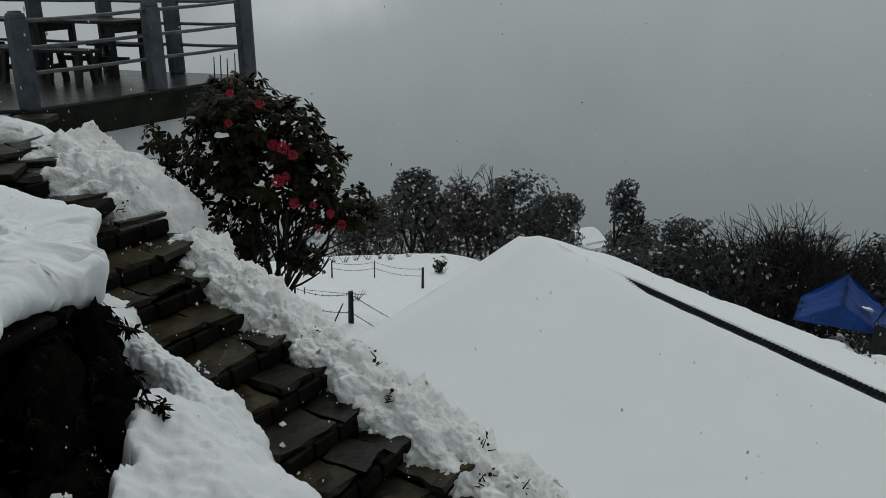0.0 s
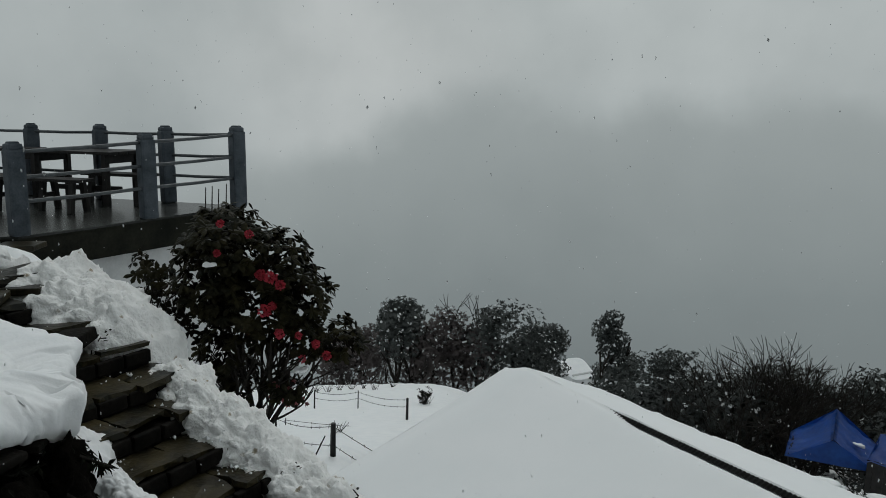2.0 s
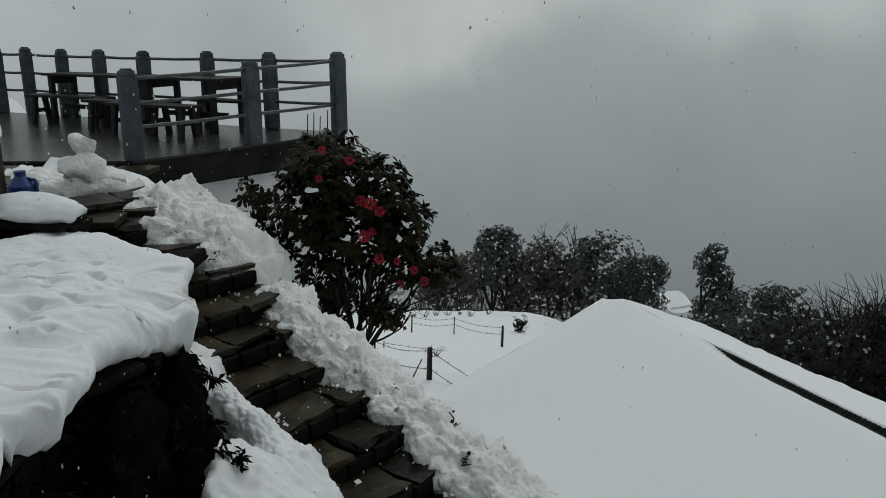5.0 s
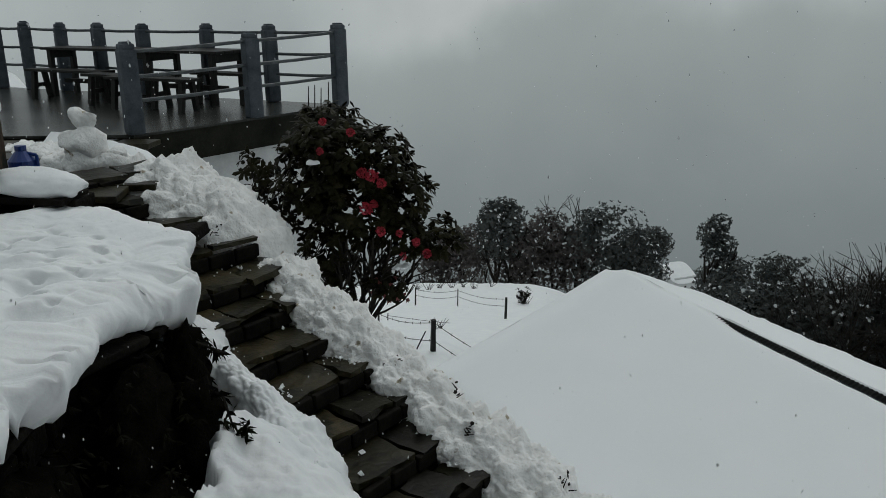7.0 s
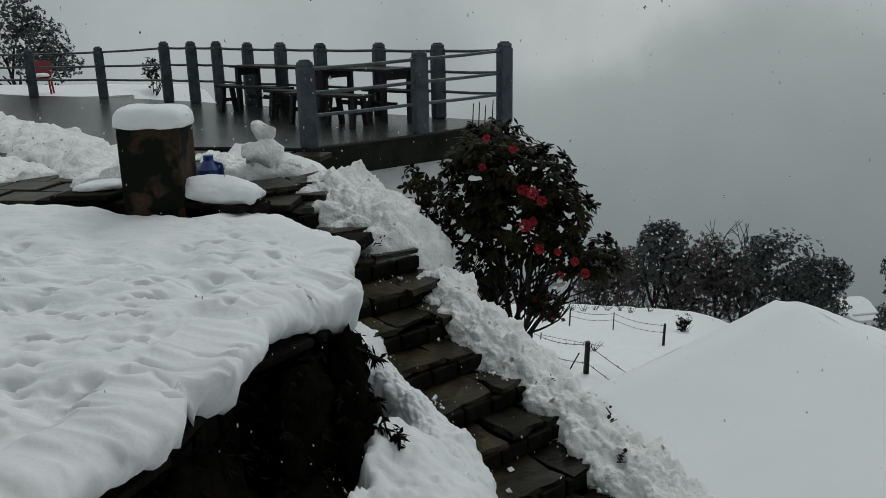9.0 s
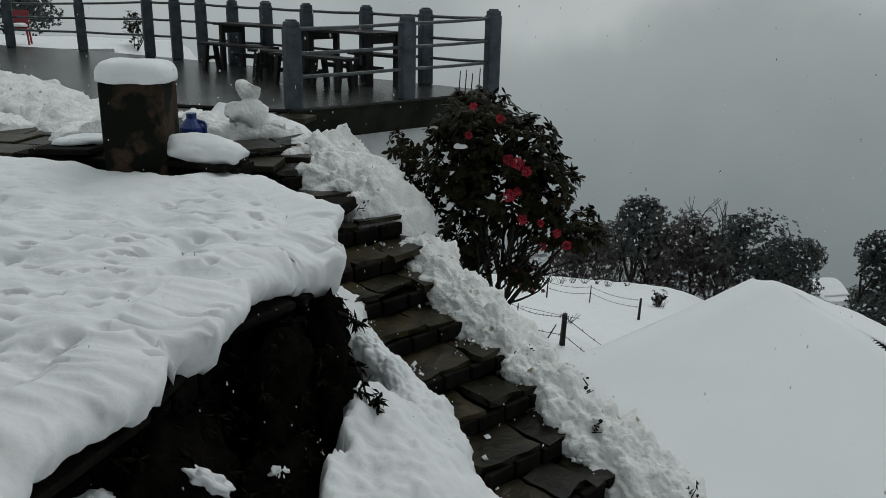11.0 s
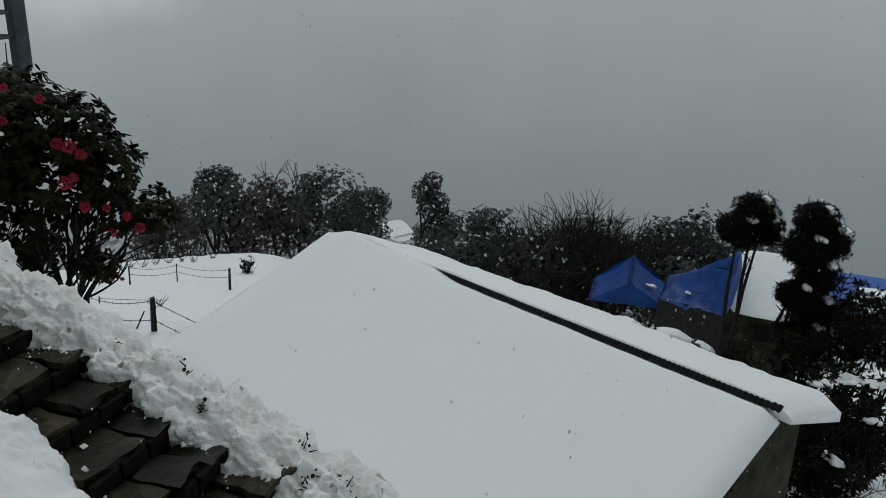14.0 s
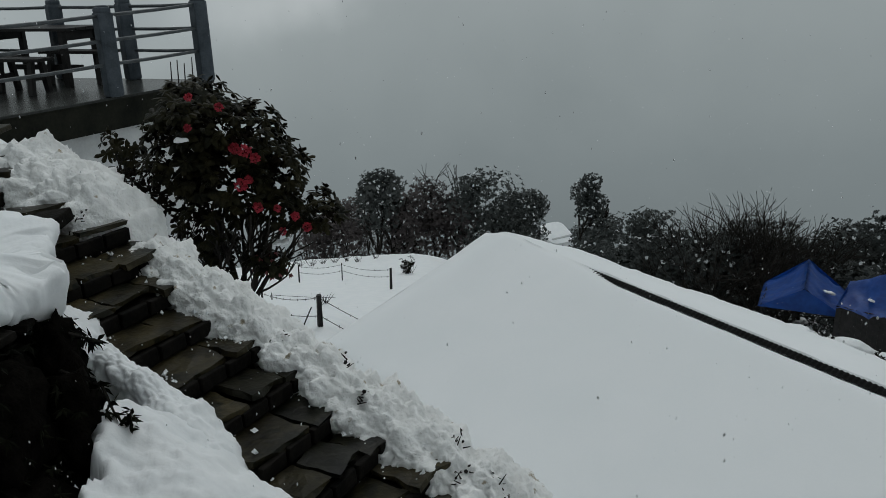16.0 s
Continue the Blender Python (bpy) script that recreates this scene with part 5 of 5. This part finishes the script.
part("wall", box(bmesh.new(), pose(18.1, 17.4, -9.7, 0, 0, -42), 2.2, 1.8, 4.3, 0.02), WALL_STONE, shed)
part("window", box(bmesh.new(), pose(17.35, 16.55, -8.5, 0, 0, -42), 0.5, 0.05, 0.45, 0.01), SHEET, shed)
cottage = thing("cottage", Matrix(), "distant cottage with a snow-covered roof among trees", "house")
part("wall", box(bmesh.new(), pose(19.9, 56.1, -18.9, 0, 0, 20), 2.0, 2.0, 2.4, 0.02), LIMEWASH, cottage)
part("roof", pillow(pose(19.9, 55.7, -17.5, 28, 0, 20), 2.3, 2.2, 0.08, 8.0, 0.05, 0.05), SNOW, cottage, "snow-covered roof", smooth=True)

for hx, hy, hz, sx, sz, turn in ((12.35, 14.75, -7.02, 0.62, 0.20, -50), (12.9, 14.2, -7.25, 0.35, 0.24, -50), (11.6, 15.7, -6.92, 0.45, 0.13, -40)):
    tagged(mesh_ob("snow_drift", drift(pose(hx, hy, hz, 0, 0, turn), sx, 0.3, sz, hx), SNOW, smooth=True), "uneven drift of snow in front of the blue huts", "snow", "drifts by the huts")
small_shrub(11.9, 14.9, -7.5, 0.75, rt, 60, 0.10, label="low dark shrub below a snow drift", material=LEAF_SHADE)
small_shrub(12.6, 14.0, -7.7, 0.8, rt, 70, 0.10, label="low dark shrub below a snow drift", material=LEAF_SHADE)
small_shrub(13.2, 13.2, -7.8, 1.0, rt, 90, 0.12, label="low dark shrub below a snow drift", material=LEAF_SHADE)
far_house = thing("far_house", Matrix(), "far house with a blue roof edge and snow", "house")
part("wall", box(bmesh.new(), pose(32.4, 24.6, -13.9, 0, 0, -45), 3.6, 3.0, 2.6, 0.02), WALL_STONE, far_house)
part("roof", box(bmesh.new(), pose(32.4, 24.6, -12.4, 12, 0, -45), 4.2, 3.6, 0.12, 0.02), TARP, far_house, "blue sheet roof")
part("roof_snow", pillow(pose(32.0, 24.0, -12.35, 12, 0, -45), 2.4, 2.2, 0.3, 2.0, 0.05, 0.1), SNOW, far_house, smooth=True)

# ---- beyond the deck ----
tree(-17.0, 24.8, [((0, 0, 0.9), (1.2, 1.0, 1.0)), ((-0.5, 0, 1.8), (0.9, 0.9, 0.7)), ((0.6, 0, 0.4), (0.9, 0.9, 0.6))], rt, 1200, 0.11, 0.10, "dark tree with snow beyond the deck", material=LEAF_MID, base=-2.5)
yard = sheet([-40 + 0.8 * i for i in range(40)], [17.3 + 0.8 * i for i in range(28)], lambda x, y: -0.03 - 0.02 * (y - 17) + 0.05 * fbm(x * 0.4, y * 0.4) - 3.0 * smooth(-9.6, -8.8, x + 0.1 * (y - 17)) - 4.0 * smooth(22, 28, y))
tagged(mesh_ob("snow_yard", yard, SNOW, smooth=True), "level snowy yard beyond the wet deck", "snow", kind="structure")
small_shrub(-10.3, 19.6, -0.15, 0.8, rt, 50, 0.10, label="small dark shrub at the edge of the yard")
RED = mat("red_plastic", (0.16, 0.008, 0.014), (0.24, 0.014, 0.022), 5.0, 0.35, 0.0)
chair = thing("plastic_chair", pose(-12.2, 17.9, -0.06, 0, 0, 25) @ Matrix.Scale(0.85, 4), "red plastic armchair with snow on its seat", "chair")
part("seat", box(bmesh.new(), pose(0, 0, 0.42), 0.48, 0.46, 0.04, 0.015), RED, chair)
part("backrest", box(bmesh.new(), pose(0, 0.24, 0.66, -12), 0.48, 0.035, 0.46, 0.015), RED, chair)
for sx in (-1, 1):
    part("armrest", box(bmesh.new(), pose(sx * 0.25, 0.02, 0.62), 0.05, 0.44, 0.035, 0.012), RED, chair)
    for sy in (-1, 1):
        part("leg", box(bmesh.new(), pose(sx * 0.23, sy * 0.20, 0.21, sy * 4, -sx * 4, 0), 0.05, 0.05, 0.42, 0.01), RED, chair)
part("snow", pillow(pose(0, 0, 0.49), 0.40, 0.38, 0.14, 5.0, 0.02, 0.04), SNOW, chair, "snow lying on the seat", smooth=True)
side_table = thing("garden_table", pose(-13.35, 16.9, 0, 0, 0, 15) @ Matrix.Scale(0.75, 4), "low brown wooden table heaped with snow", "table")
TIMBER = mat("brown_wood", (0.06, 0.03, 0.02), (0.12, 0.06, 0.04), 6.0, 0.6, 0.2)
part("tabletop", box(bmesh.new(), pose(0, 0, 0.50), 0.9, 0.6, 0.05, 0.01), TIMBER, side_table)
for sx in (-1, 1):
    for sy in (-1, 1):
        part("leg", box(bmesh.new(), pose(sx * 0.38, sy * 0.24, 0.24), 0.07, 0.07, 0.48, 0.008), TIMBER, side_table)
part("snow", pillow(pose(0, 0, 0.60), 0.86, 0.56, 0.22, 9.0, 0.02, 0.05), SNOW, side_table, "snow lying on the table", smooth=True)

# ---- falling snow ----
rf = random.Random(99)
verts, faces = [], []
for _ in range(3600):
    az, el, d = radians(rf.uniform(-48, 60)), radians(rf.uniform(-38, 14)), 1.6 + 16 * rf.random() ** 0.8
    c = Vector((d * math.sin(az) * math.cos(el), d * math.cos(az) * math.cos(el), 1.4 + d * math.sin(el)))
    size = rf.uniform(0.0020, 0.0058) * (0.6 + 0.05 * d)
    k = len(verts)
    fall = Vector((rf.uniform(-0.3, 0.3), 0, 1)).normalized() * size * 1.5
    a, b = unit(rf) * size, unit(rf) * size
    verts += [tuple(c + fall), tuple(c - fall), tuple(c + a), tuple(c - a), tuple(c + b), tuple(c - b)]
    faces += [(k, k + 2, k + 4), (k, k + 4, k + 3), (k, k + 3, k + 5), (k, k + 5, k + 2), (k + 1, k + 4, k + 2), (k + 1, k + 3, k + 4), (k + 1, k + 5, k + 3), (k + 1, k + 2, k + 5)]
tagged(from_lists("snowflakes", verts, faces, SNOW), "small white snowflakes drifting in the air", "snowflakes", kind="stuff")
